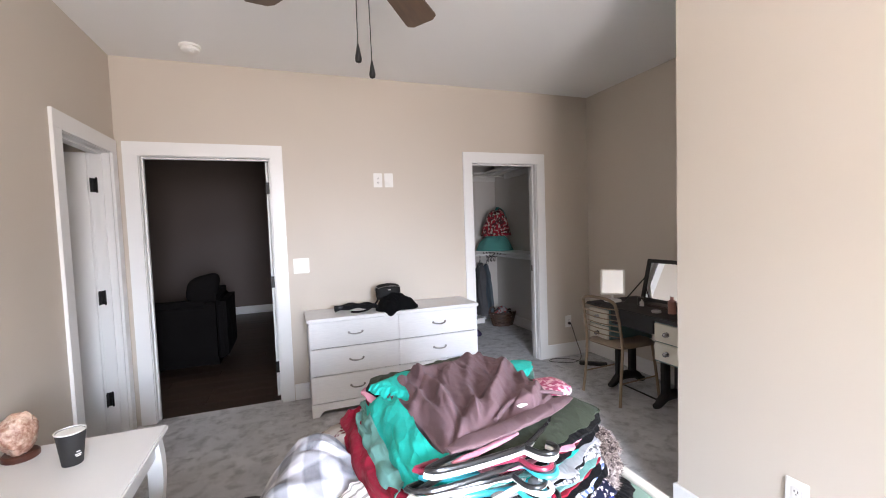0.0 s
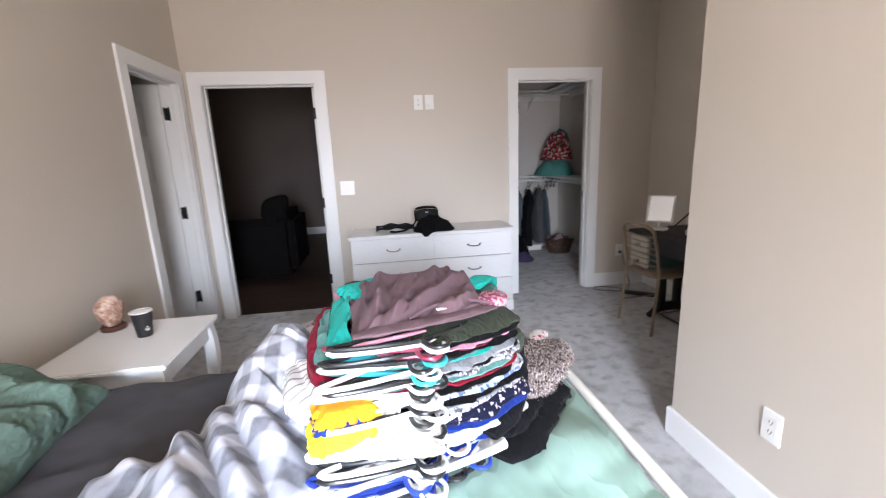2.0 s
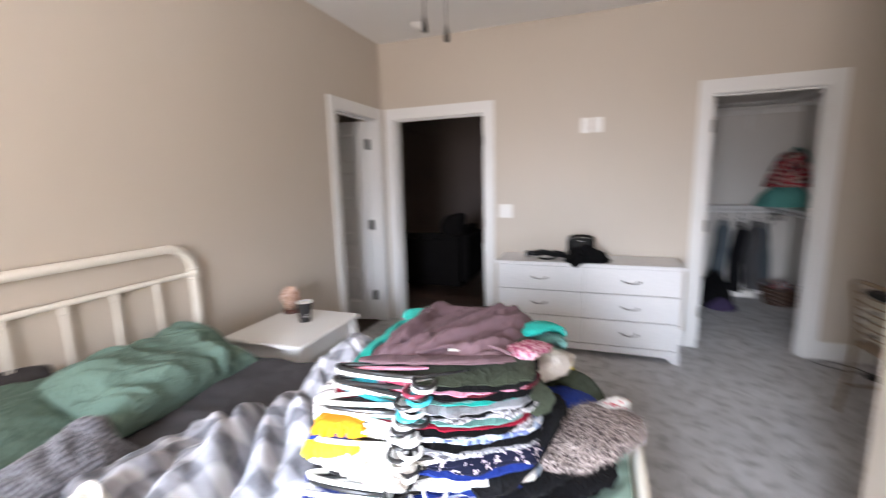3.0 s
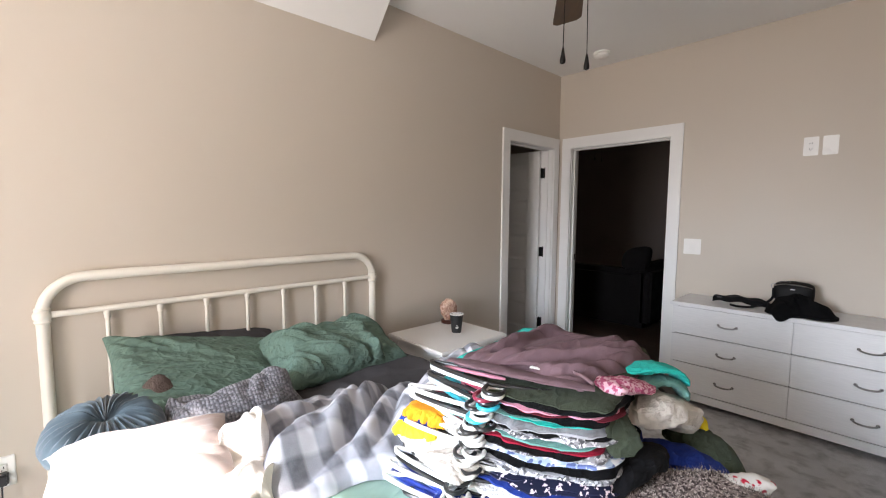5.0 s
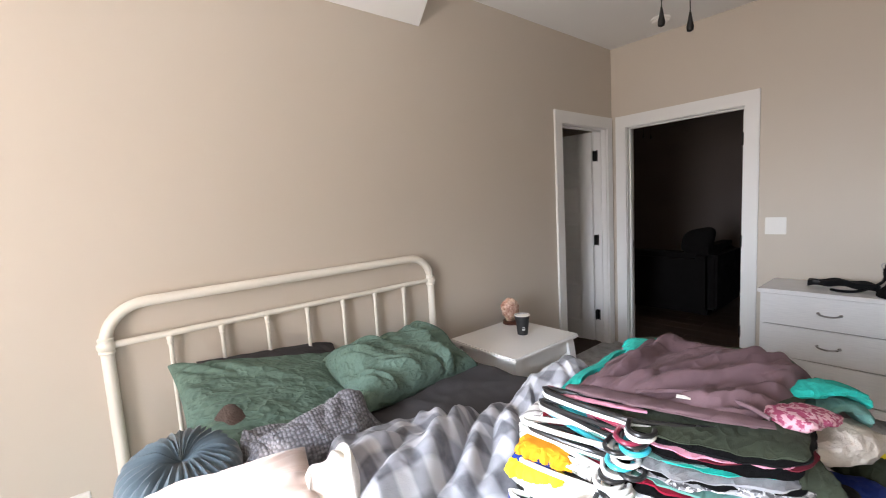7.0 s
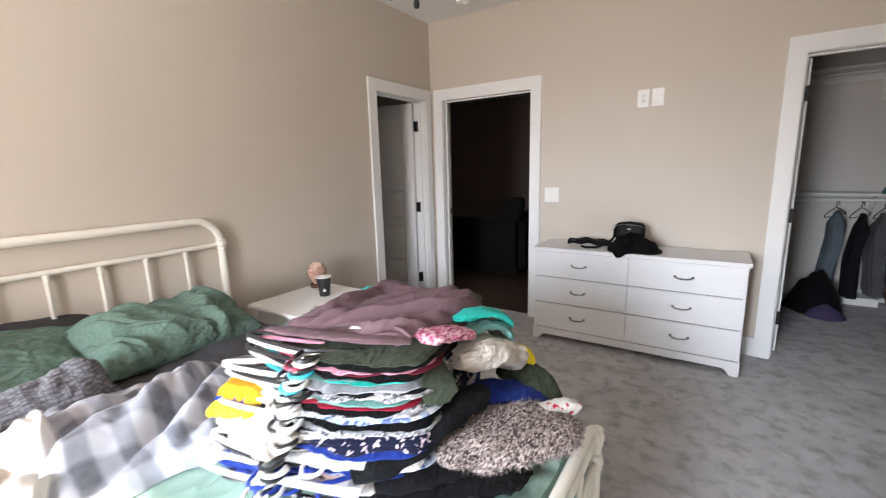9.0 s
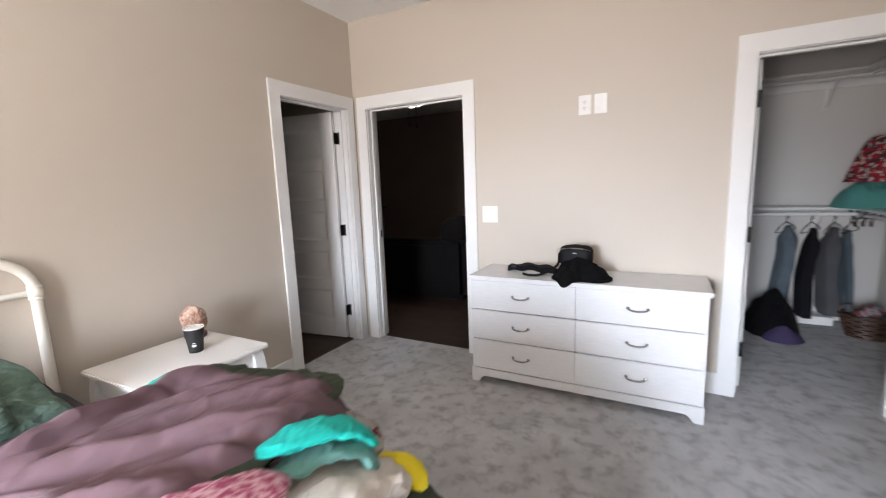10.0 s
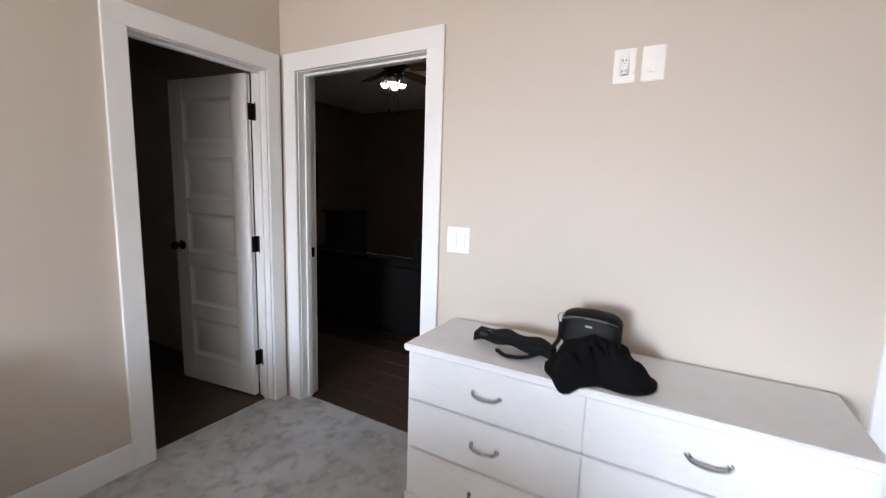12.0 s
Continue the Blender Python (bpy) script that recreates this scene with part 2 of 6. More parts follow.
def arc(cx, cz, r, a0, a1, steps=8):
    return [(cx + r * math.cos(radians(a0 + (a1 - a0) * i / steps)), cz + r * math.sin(radians(a0 + (a1 - a0) * i / steps))) for i in range(steps + 1)]


def wall_with(x0, x1, y0, y1, z1, holes, axis, z0=0.0):
    """A wall block with openings (lo, hi, bottom, top) cut along its run."""
    bm = bmesh.new()
    lo, hi = (x0, x1) if axis == "x" else (y0, y1)

    def piece(a, b, c, d):
        if b - a > 1e-4 and d - c > 1e-4:
            if axis == "x":
                box(a, b, y0, y1, c, d, bm=bm)
            else:
                box(x0, x1, a, b, c, d, bm=bm)

    at = lo
    for a, b, c, d in sorted(holes):
        piece(at, a, z0, z1)
        piece(a, b, z0, c)
        piece(a, b, d, z1)
        at = b
    piece(at, hi, z0, z1)
    return bm


def surface(nu, nv, top, thick=0.01, under=None):
    """A closed soft sheet: top(u, v) gives its upper side, under(u, v) its lower; both sides carry the same uv."""
    bm = bmesh.new()
    uv = bm.loops.layers.uv.new("uv")
    ups = [[bm.verts.new(top(i / nu, j / nv)) for j in range(nv + 1)] for i in range(nu + 1)]
    if under:
        downs = [[bm.verts.new(under(i / nu, j / nv)) for j in range(nv + 1)] for i in range(nu + 1)]
    else:
        downs = [[bm.verts.new(ups[i][j].co - Vector((0, 0, thick))) for j in range(nv + 1)] for i in range(nu + 1)]

    def quad(vs, ts):
        f = bm.faces.new(vs)
        for lp, (a, b) in zip(f.loops, ts):
            lp[uv].uv = (a / nu, b / nv)

    for i in range(nu):
        for j in range(nv):
            ij = ((i, j), (i + 1, j), (i + 1, j + 1), (i, j + 1))
            quad([ups[a][b] for a, b in ij], ij)
            quad([downs[a][b] for a, b in reversed(ij)], list(reversed(ij)))
    for i in range(nu):
        for j in (0, nv):
            quad([ups[i][j], ups[i + 1][j], downs[i + 1][j], downs[i][j]], ((i, j), (i + 1, j), (i + 1, j), (i, j)))
    for j in range(nv):
        for i in (0, nu):
            quad([ups[i][j], ups[i][j + 1], downs[i][j + 1], downs[i][j]], ((i, j), (i, j + 1), (i, j + 1), (i, j)))
    return bm


def n3(x, y, z=0.0):
    return noise.noise(Vector((x, y, z)))


def fold(x, y, seed, freq=6.0):
    """Soft ridges, as cloth folds."""
    a = n3(x * freq * 0.6 + seed * 7.1, y * freq * 0.6, seed)
    b = n3(x * freq + 2 * a + seed * 3.3, y * freq * 0.7 + 2 * a, seed * 1.7)
    return 1.1 - math.sqrt(b * b + 0.006) * 2.2


def billow(x, y, ang, freq, along, seed):
    """Round folds with sharp valleys that run in the direction ang; along below 1 makes them longer."""
    c, q = math.cos(radians(ang)), math.sin(radians(ang))
    a, b = (c * x + q * y) * freq * along, (c * y - q * x) * freq
    w = 0.9 * n3(a * 0.7 + seed, b * 0.7, seed)
    n = n3(a + w, b + w + seed * 2.7, seed * 1.3)
    return math.sqrt(n * n + 0.003)


def along_line(points, t):
    """The point at t (0 to 1) on a smooth curve through the points, evenly by number."""
    k = min(max(t, 0.0), 1.0) * (len(points) - 1)
    i = min(int(k), len(points) - 2)
    f = k - i
    g = [Vector(points[min(max(j, 0), len(points) - 1)]) for j in (i - 1, i, i + 1, i + 2)]
    return 0.5 * (2 * g[1] + (g[2] - g[0]) * f + (2 * g[0] - 5 * g[1] + 4 * g[2] - g[3]) * f * f + (3 * g[1] - g[0] - 3 * g[2] + g[3]) * f ** 3)


def ease(a, b, x):
    s = min(1.0, max(0.0, (x - a) / (b - a)))
    return s * s * (3 - 2 * s)


# ---- structure ----
XL, YF, XR, XN, YN, YB, H = -1.01, 3.76, 3.18, 1.85, 1.527, -2.20, 2.73


def structure(name, bm, material, label, category):
    return tagged(part(name, bm, material), label, category, kind="structure")


floor_bm = box(-1.07, XR + 0.06, YB - 0.06, 3.815, -0.06, 0.0)
box(1.50, 3.16, 3.815, 5.81, -0.06, 0.0, bm=floor_bm)
structure("floor", floor_bm, CARPET, "grey cut-pile bedroom carpet with footprints and darker blotches", "carpet")
hall_floor = structure("floor_hall", box(-4.3, 1.50, 3.815, 8.3, -0.06, -0.012), SLOT, "dark brown plank floor in the unlit living room", "floor")
bath_floor = structure("floor_bath", box(-3.3, -1.07, 2.1, 3.815, -0.06, -0.012), SLOT, "dark brown plank floor in the bathroom", "floor")

structure("ceiling", box(-1.13, XR + 0.12, YB - 0.12, YF + 0.06, H, H + 0.1), CEIL, "flat white painted bedroom ceiling", "ceiling")
structure("ceiling_hall", box(-4.3, 1.5, YF + 0.06, 8.3, H, H + 0.1), CEIL, "white ceiling of the dark living room", "ceiling")
structure("ceiling_bath", box(-3.3, -1.13, 2.1, YF + 0.06, H, H + 0.1), CEIL, "white bathroom ceiling", "ceiling")
structure("ceiling_closet", box(1.5, 3.3, YF + 0.06, 5.9, H, H + 0.1), CEIL, "white closet ceiling", "ceiling")

# the sloped white strip where the roof cuts into the ceiling above the bed
wb = bmesh.new()
for a, b in ((YB, 1.565),):
    v = [wb.verts.new(q) for q in ((XL - 0.02, a, 2.472), (XL + 0.004, a, 2.472), (-0.76, a, H + 0.02), (XL - 0.02, a, H + 0.02),
                                   (XL - 0.02, b, 2.472), (XL + 0.004, b, 2.472), (-0.76, b, H + 0.02), (XL - 0.02, b, H + 0.02))]
    for f in ((0, 1, 2, 3), (4, 5, 6, 7), (0, 1, 5, 4), (1, 2, 6, 5), (2, 3, 7, 6), (3, 0, 4, 7)):
        wb.faces.new([v[i] for i in f])
structure("ceiling_slope", wb, CEIL, "sloped white ceiling section above the headboard wall", "ceiling")

HALL, CLOSET, BATH = (-0.87, 0.03), (1.822, 2.535), (2.955, 3.655)
TOP = 2.02
structure("wall_north", wall_with(-4.3, 3.3, YF, YF + 0.12, H, [(HALL[0] - 0.02, HALL[1] + 0.02, 0, TOP + 0.02), (CLOSET[0] - 0.02, CLOSET[1] + 0.02, 0, TOP + 0.02)], "x"), WALL, "warm greige painted wall with two doorways", "wall")
structure("wall_west", wall_with(XL - 0.12, XL, YB - 0.12, YF, H, [(BATH[0] - 0.02, BATH[1] + 0.02, 0, TOP + 0.02)], "y"), WALL, "greige painted wall behind the bed", "wall")
structure("wall_east", box(XR, XR + 0.12, YN - 0.12, YF, 0, H), WALL, "greige painted wall behind the desk", "wall")
structure("wall_near", box(XN, XN + 0.12, YB - 0.12, YN, 0, H, 0.004), WALL, "greige painted wall end beside the bed's foot", "wall")
structure("wall_alcove", box(XN + 0.12, XR + 0.12, YN - 0.12, YN, 0, H), WALL, "greige painted wall of the desk alcove", "wall")
WINDOWS = [(0.08, 1.07)]
structure("wall_south", wall_with(XL - 0.12, XN + 0.12, YB - 0.12, YB, H, [(a, b, 0.3, 2.12) for a, b in WINDOWS], "x"), WALL, "greige painted window wall", "wall")
structure("wall_hall_far", box(-4.3, 1.5, 8.2, 8.32, 0, H), SHADED_WALL, "far wall of the living room, its shade put into the colour", "wall")
structure("wall_hall_west", box(-4.3, -4.18, YF + 0.12, 8.2, 0, H), SHADED_WALL, "side wall of the living room, its shade put into the colour", "wall")
structure("wall_closet_west", box(1.42, 1.54, YF + 0.12, 8.2, 0, H), SHADED_WALL, "wall between living room and closet", "wall")
structure("wall_closet_back", box(1.54, 3.22, 5.75, 5.87, 0, H), CLOSET_WALL, "pale closet back wall", "wall")
structure("wall_closet_east", box(3.1, 3.22, YF + 0.12, 5.75, 0, H), CLOSET_WALL, "pale closet side wall", "wall")
structure("wall_bath_west", box(-3.3, -3.18, 2.1, YF, 0, H), SHADED_WALL, "bathroom wall, its shade put into the colour", "wall")
structure("wall_bath_south", box(-3.18, XL - 0.12, 2.1, 2.2, 0, H), SHADED_WALL, "bathroom side wall, its shade put into the colour", "wall")


def board_run(name, x0, x1, y0, y1, h=0.135):
    bm = box(x0, x1, y0, y1, -0.01, h, 0.004)
    return structure(name, bm, TRIM, "white painted flat baseboard", "baseboard")


T = 0.016
board_run("baseboard_1", XL, XL + T, YB, BATH[0] - 0.095)
board_run("baseboard_2", HALL[1] + 0.1, CLOSET[0] - 0.09, YF - T, YF)
board_run("baseboard_3", CLOSET[1] + 0.09, XR, YF - T, YF)
board_run("baseboard_4", XR - T, XR, YN, YF - T)
board_run("baseboard_5", XN - T, XN, YB, YN + T)
board_run("baseboard_6", XN, XR - T, YN, YN + T)
board_run("baseboard_7", 1.54, 3.1, 5.75 - T, 5.75)
board_run("baseboard_8", 3.1 - T, 3.1, YF + 0.12, 5.75 - T)
board_run("baseboard_9", -4.18, 1.42, 8.2 - T, 8.2)


# ---- doors ----
def hinge(parent, m):
    bm = box(-0.022, 0.018, -0.003, 0.003, -0.048, 0.048, 0.001)
    lathe([(0.008, -0.053), (0.009, -0.05), (0.009, 0.05), (0.008, 0.053)], 10, bm, (0.017, -0.004, 0))
    return part("hinge", moved(bm, m), BLACK_METAL, parent, "black door hinge")


def leaf_part(parent, width, height, panels, m):
    """A moulded door with raised panels on both faces, hinge edge at x=0, run along x."""
    bm = box(0.02, width - 0.02, -0.004, 0.004, 0.03, height - 0.02)
    side, gap = 0.125, 0.10
    h = (height - 0.13 - 0.2 - gap * (panels - 1)) / panels
    spans = [(0.2 + i * (h + gap), 0.2 + i * (h + gap) + h) for i in range(panels)]
    fields = []
    for s in (-1, 1):
        y0, y1 = (0.003, 0.0175) if s > 0 else (-0.0175, -0.003)
        box(0, side, y0, y1, 0.012, height, 0.003, bm)
        box(width - side, width, y0, y1, 0.012, height, 0.003, bm)
        edges = [0.012] + [q for sp in spans for q in sp] + [height]
        for a, b in zip(edges[0::2], edges[1::2]):
            box(side - 0.004, width - side + 0.004, y0, y1, a, b, 0.003, bm)
        for a, b in spans:
            fb = bmesh.new()
            q = [[fb.verts.new((x, s * y, z)) for x, z in ((side + g, a + g), (width - side - g, a + g), (width - side - g, b - g), (side + g, b - g))] for g, y in ((-0.003, 0.0165), (0.016, 0.0045), (0.028, 0.0045), (0.050, 0.0145))]
            for lo_, hi_ in zip(q, q[1:]):
                for c in range(4):
                    fb.faces.new((lo_[c], lo_[(c + 1) % 4], hi_[(c + 1) % 4], hi_[c]))
            fb.faces.new(q[-1])
            fields.append(fb)
    ob = part("door_leaf", moved(bm, m), TRIM, parent, "white moulded panel door leaf, open")
    for fb in fields:
        part("door_panel", moved(fb, m), TRIM, ob)
    knob = bmesh.new()
    for s in (-1, 1):
        k = lathe([(0.03, 0.0), (0.031, 0.006), (0.012, 0.012), (0.011, 0.035), (0.026, 0.045), (0.029, 0.058), (0.02, 0.07), (0.004, 0.073)], 16)
        moved(k, Matrix.Translation((width - 0.065, s * 0.0175, 0.95)) @ Matrix.Rotation(radians(-90 * s), 4, "X"))
        join(knob, k)
    part("door_knob", moved(knob, m), BLACK_METAL, ob, "black round door knob")
    return ob


def door_way(name, lo, hi, m, hinge_at, leaf_angle, panels, label, casings=(0.095, 0.095)):
    """Casing, jambs, stop, hinges and leaf. Local x runs along the wall, local -y faces the bedroom, 0 is the wall's bedroom face."""
    d = thing(name, label, "door", kind="structure")
    wl, wr = casings
    for x0, x1, z0, z1 in ((lo - wl, lo, -0.005, TOP), (hi, hi + wr, -0.005, TOP), (lo - wl, hi + wr, TOP, TOP + 0.1)):
        part("casing", moved(box(x0, x1, -0.018, 0.0, z0, z1, 0.0025), m), TRIM, d)
        part("casing", moved(box(x0, x1, 0.12, 0.138, z0, z1, 0.0025), m), TRIM, d)
    for x0, x1, z0, z1 in ((lo - 0.018, lo + 0.004, -0.005, TOP - 0.004), (hi - 0.004, hi + 0.018, -0.005, TOP - 0.004), (lo - 0.018, hi + 0.018, TOP - 0.004, TOP + 0.018)):
        part("jamb", moved(box(x0, x1, 0.002, 0.118, z0, z1, 0.001), m), TRIM, d)
    for x0, x1, z0, z1 in ((lo + 0.004, lo + 0.016, -0.005, TOP - 0.016), (hi - 0.016, hi - 0.004, -0.005, TOP - 0.016), (lo + 0.004, hi - 0.004, TOP - 0.016, TOP - 0.004)):
        part("door_stop", moved(box(x0, x1, 0.045, 0.08, z0, z1, 0.002), m), TRIM, d)
    xh = lo + 0.006 if hinge_at == "lo" else hi - 0.006
    s = 1 if hinge_at == "lo" else -1
    for z in (0.27, 1.0, 1.79):
        hinge(d, m @ Matrix.Translation((xh, 0.098, z)) @ Matrix.Rotation(radians(90 * s), 4, "Z"))
    for z in (0.27, 1.0, 1.79):
        a = (lo + 0.004, lo + 0.046) if hinge_at == "lo" else (hi - 0.046, hi - 0.004)
        part("hinge_leaf", moved(box(a[0], a[1], 0.106, 0.110, z - 0.048, z + 0.048, 0.001), m), BLACK_METAL, d, "black hinge plate")
    strike = hi - 0.005 if hinge_at == "lo" else lo + 0.005
    part("strike_plate", moved(box(strike - 0.0015, strike + 0.0015, 0.085, 0.113, 0.92, 0.98, 0.0005), m), BLACK_METAL, d, "black strike plate")
    lm = m @ Matrix.Translation((lo + 0.027 if hinge_at == "lo" else hi - 0.027, 0.128, 0)) @ Matrix.Rotation(radians(leaf_angle), 4, "Z")
    leaf_part(d, hi - lo - 0.03, TOP - 0.012, panels, lm)
    return d


door_way("door_hall", *HALL, Matrix.Translation((0, YF, 0)), "hi", 82, 5, "wide cased doorway to the dark living room, door swung open")
door_way("door_closet", *CLOSET, Matrix.Translation((0, YF, 0)), "lo", 97, 5, "cased closet doorway, door swung open inside")
# local x -> world y, local y -> world -x
door_way("door_bath", *BATH, Matrix.Translation((XL, 0, 0)) @ Matrix.Rotation(radians(90), 4, "Z"), "hi", 97.5, 5, "cased bathroom doorway with white five-panel door standing open", (0.095, 0.085))


# ---- windows behind the walk ----
def window(name, x0, x1):
    w = thing(name, "white framed double-hung bedroom window", "window", kind="structure")
    z0, z1 = 0.3, 2.12
    for a, b, c, d in ((x0 - 0.09, x0, z0 - 0.09, z1 + 0.09), (x1, x1 + 0.09, z0 - 0.09, z1 + 0.09), (x0, x1, z1, z1 + 0.09), (x0, x1, z0 - 0.09, z0)):
        part("window_casing", box(a, b, YB, YB + 0.018, c, d, 0.002), TRIM, w)
    for a, b, c, d in ((x0, x0 + 0.045, z0, z1), (x1 - 0.045, x1, z0, z1), (x0 + 0.045, x1 - 0.045, z0, z0 + 0.05), (x0 + 0.045, x1 - 0.045, z1 - 0.05, z1), (x0 + 0.045, x1 - 0.045, 1.19, 1.23)):
        part("window_frame", box(a, b, YB - 0.09, YB - 0.05, c, d, 0.003), TRIM, w)
    part("window_sill", box(x0 - 0.1, x1 + 0.1, YB - 0.11, YB + 0.05, z0 - 0.02, z0, 0.004), TRIM, w)


window("window_1", *WINDOWS[0])
lawn = plain("lawn", (0.07, 0.10, 0.035), 0.95, var=0.3, scale=0.5, bump=0.5, bscale=20.0)
structure("ground", box(-300, 300, -400, YB - 0.14, -0.7, -0.6), lawn, "mown lawn outside the windows", "ground")
# unseen wavy-topped band, added to block the low sky from the window
sky_cut_bm = bmesh.new()
cols = [(x, 8.2 + 1.3 * n3(x * 0.06, 0, 0) + 0.9 * n3(x * 0.3, 2, 0)) for x in range(-160, 161, 2)]
lows = [sky_cut_bm.verts.new((x, -62, -0.65)) for x, _ in cols]
tops = [sky_cut_bm.verts.new((x, -62, h)) for x, h in cols]
for a in range(len(cols) - 1):
    sky_cut_bm.faces.new((lows[a], lows[a + 1], tops[a + 1], tops[a]))
structure("backdrop", sky_cut_bm, plain("sky_cut_green", (0.05, 0.07, 0.03), 0.95, var=0.4, scale=0.4, bump=0.3, bscale=3.0), "unseen dark green band added to cut off the low sky", "backdrop")


# ---- fittings on walls and ceiling ----
def plate(name, m, gangs, kind_of, label, category):
    """A wall plate in the x-z plane that faces -y."""
    w = 0.078 + 0.046 * (gangs - 1)
    p = thing(name, label, category)
    part("plate", moved(box(-w / 2, w / 2, -0.007, 0.0, -0.062, 0.062, 0.003), m), PLASTIC_W, p)
    for g in range(gangs):
        cx = (g - (gangs - 1) / 2) * 0.046
        if kind_of == "outlet":
            part("insert", moved(box(cx - 0.0165, cx + 0.0165, -0.010, -0.005, -0.034, 0.034, 0.0025), m), PLASTIC_W, p)
            for cz in (-0.019, 0.019):
                for sx in (-0.006, 0.006):
                    part("slot", moved(box(cx + sx - 0.0014, cx + sx + 0.0014, -0.0106, -0.0095, cz - 0.004, cz + 0.005), m), SLOT, p)
                part("slot", moved(lathe([(0.0022, -0.0006), (0.0022, 0.0006)], 8, None, (0, 0, 0)), m @ Matrix.Translation((cx, -0.0102, cz - 0.011)) @ Matrix.Rotation(radians(90), 4, "X")), SLOT, p)
        else:
            part("rocker", moved(box(cx - 0.0165, cx + 0.0165, -0.0115, -0.005, -0.033, 0.033, 0.003), m), PLASTIC_W, p)
    return p


plate("wall_outlet", Matrix.Translation((0.908, YF, 1.848)), 1, "outlet", "white duplex outlet high on the wall above the dresser", "outlet")
plate("cable_plate", Matrix.Translation((1.006, YF, 1.848)), 1, "rocker", "white wall plate beside the high outlet", "wall plate")
plate("light_switch", Matrix.Translation((0.23, YF, 1.131)), 2, "rocker", "white two-gang rocker light switch by the doorway", "light switch")
plate("wall_outlet", Matrix.Translation((2.895, YF, 0.365)), 1, "outlet", "white wall outlet with a black plug near the desk", "outlet")
plate("wall_outlet", Matrix.Translation((XN, 1.02, 0.38)) @ Matrix.Rotation(radians(-90), 4, "Z"), 1, "outlet", "white wall outlet above the baseboard by the bed's foot", "outlet")
plate("wall_outlet", Matrix.Translation((XL, -0.19, 0.37)) @ Matrix.Rotation(radians(90), 4, "Z"), 1, "outlet", "white wall outlet beside the headboard", "outlet")

sm = thing("smoke_detector", "round white smoke detector on the ceiling", "smoke detector", at=(-0.435, 3.44, H))
part("base", lathe([(0.066, 0.0), (0.068, -0.004), (0.068, -0.014), (0.062, -0.017)], 32), PLASTIC_W, sm)
part("cover", lathe([(0.056, -0.017), (0.060, -0.02), (0.058, -0.034), (0.045, -0.044), (0.02, -0.048), (0.002, -0.048)], 32), PLASTIC_W, sm)
part("test_button", lathe([(0.012, -0.047), (0.012, -0.051), (0.002, -0.052)], 16, None, (0.015, -0.02, 0)), PLASTIC_W, sm)


def fan_blade():
    def top(u, v):
        r = 0.17 + 0.46 * u
        w = (0.052 + 0.022 * u) * (1.0 if u < 0.93 else 1 - 0.35 * ((u - 0.93) / 0.07) ** 2)
        y = (v - 0.5) * 2 * w
        return Vector((r, y, 0.012 - y * 0.2))
    return surface(20, 6, top, 0.007)


def ceiling_fan(name, at, angle, material, label, chains=True):
    f = thing(name, label, "ceiling fan", at=at)
    part("canopy", lathe([(0.07, H - at[2]), (0.07, H - at[2] - 0.02), (0.05, H - at[2] - 0.05), (0.018, H - at[2] - 0.06)], 28), BLACK_METAL, f)
    part("downrod", lathe([(0.013, 0.1), (0.013, H - at[2] - 0.05)], 14), BLACK_METAL, f)
    part("motor", lathe([(0.03, 0.13), (0.10, 0.11), (0.125, 0.08), (0.125, 0.03), (0.10, 0.0), (0.085, -0.01), (0.08, -0.05), (0.055, -0.07), (0.004, -0.075)], 32), BLACK_METAL, f)
    blade_mesh = mesh_of(fan_blade(), "blade")
    blade_mesh.materials.append(material)
    arm_mesh = mesh_of(moved(box(0.09, 0.24, -0.02, 0.02, 0.018, 0.026, 0.003), Matrix()), "blade_arm")
    arm_mesh.materials.append(BLACK_METAL)
    for i in range(5):
        for nm, me in (("blade", blade_mesh), ("blade_arm", arm_mesh)):
            o = new(nm, me)
            o.parent = f
            o.matrix_basis = pose(0, 0, 0, 0, 0, angle + 72 * i)
    if chains:
        for dx, dy, z in ((-0.02, -0.04, -0.42), (0.04, 0.035, -0.44)):
            c = part("pull_chain", tube([(dx * 0.9, dy * 0.9, -0.045), (dx, dy, z + 0.06)], 0.0018, 6), BLACK_METAL, f)
            part("pull_knob", lathe([(0.003, z + 0.062), (0.006, z + 0.045), (0.0115, z + 0.015), (0.010, z + 0.004), (0.002, z)], 14, None, (dx, dy, 0)), BLACK_METAL, c)
    return f


ceiling_fan("ceiling_fan", (0.41, 1.53, 2.39), 51.5, BLADE, "dark ceiling fan with brown wood blades and two pull chains")


# ---- dresser ----
def arch_kick(x0, x1, z1, n=14):
    """A plinth board with bracket feet cut out, in the x-z plane, 0.02 thick."""
    bm = bmesh.new()
    foot = 0.05
    low = [(x0, 0.0), (x0 + foot, 0.0)]
    for i in range(n + 1):
        s = i / n
        low.append((x0 + foot + 0.05 * s, 0.045 * math.sin(s * math.pi / 2)))
    low += [(x1 - (p - x0), q) for p, q in reversed(low)]
    front = [bm.verts.new((p, 0.0, q)) for p, q in low] + [bm.verts.new((x1, 0, z1)), bm.verts.new((x0, 0, z1))]
    f = bm.faces.new(front)
    r = bmesh.ops.extrude_face_region(bm, geom=[f])
    bmesh.ops.translate(bm, verts=[v for v in r["geom"] if isinstance(v, bmesh.types.BMVert)], vec=(0, 0.02, 0))
    return bm


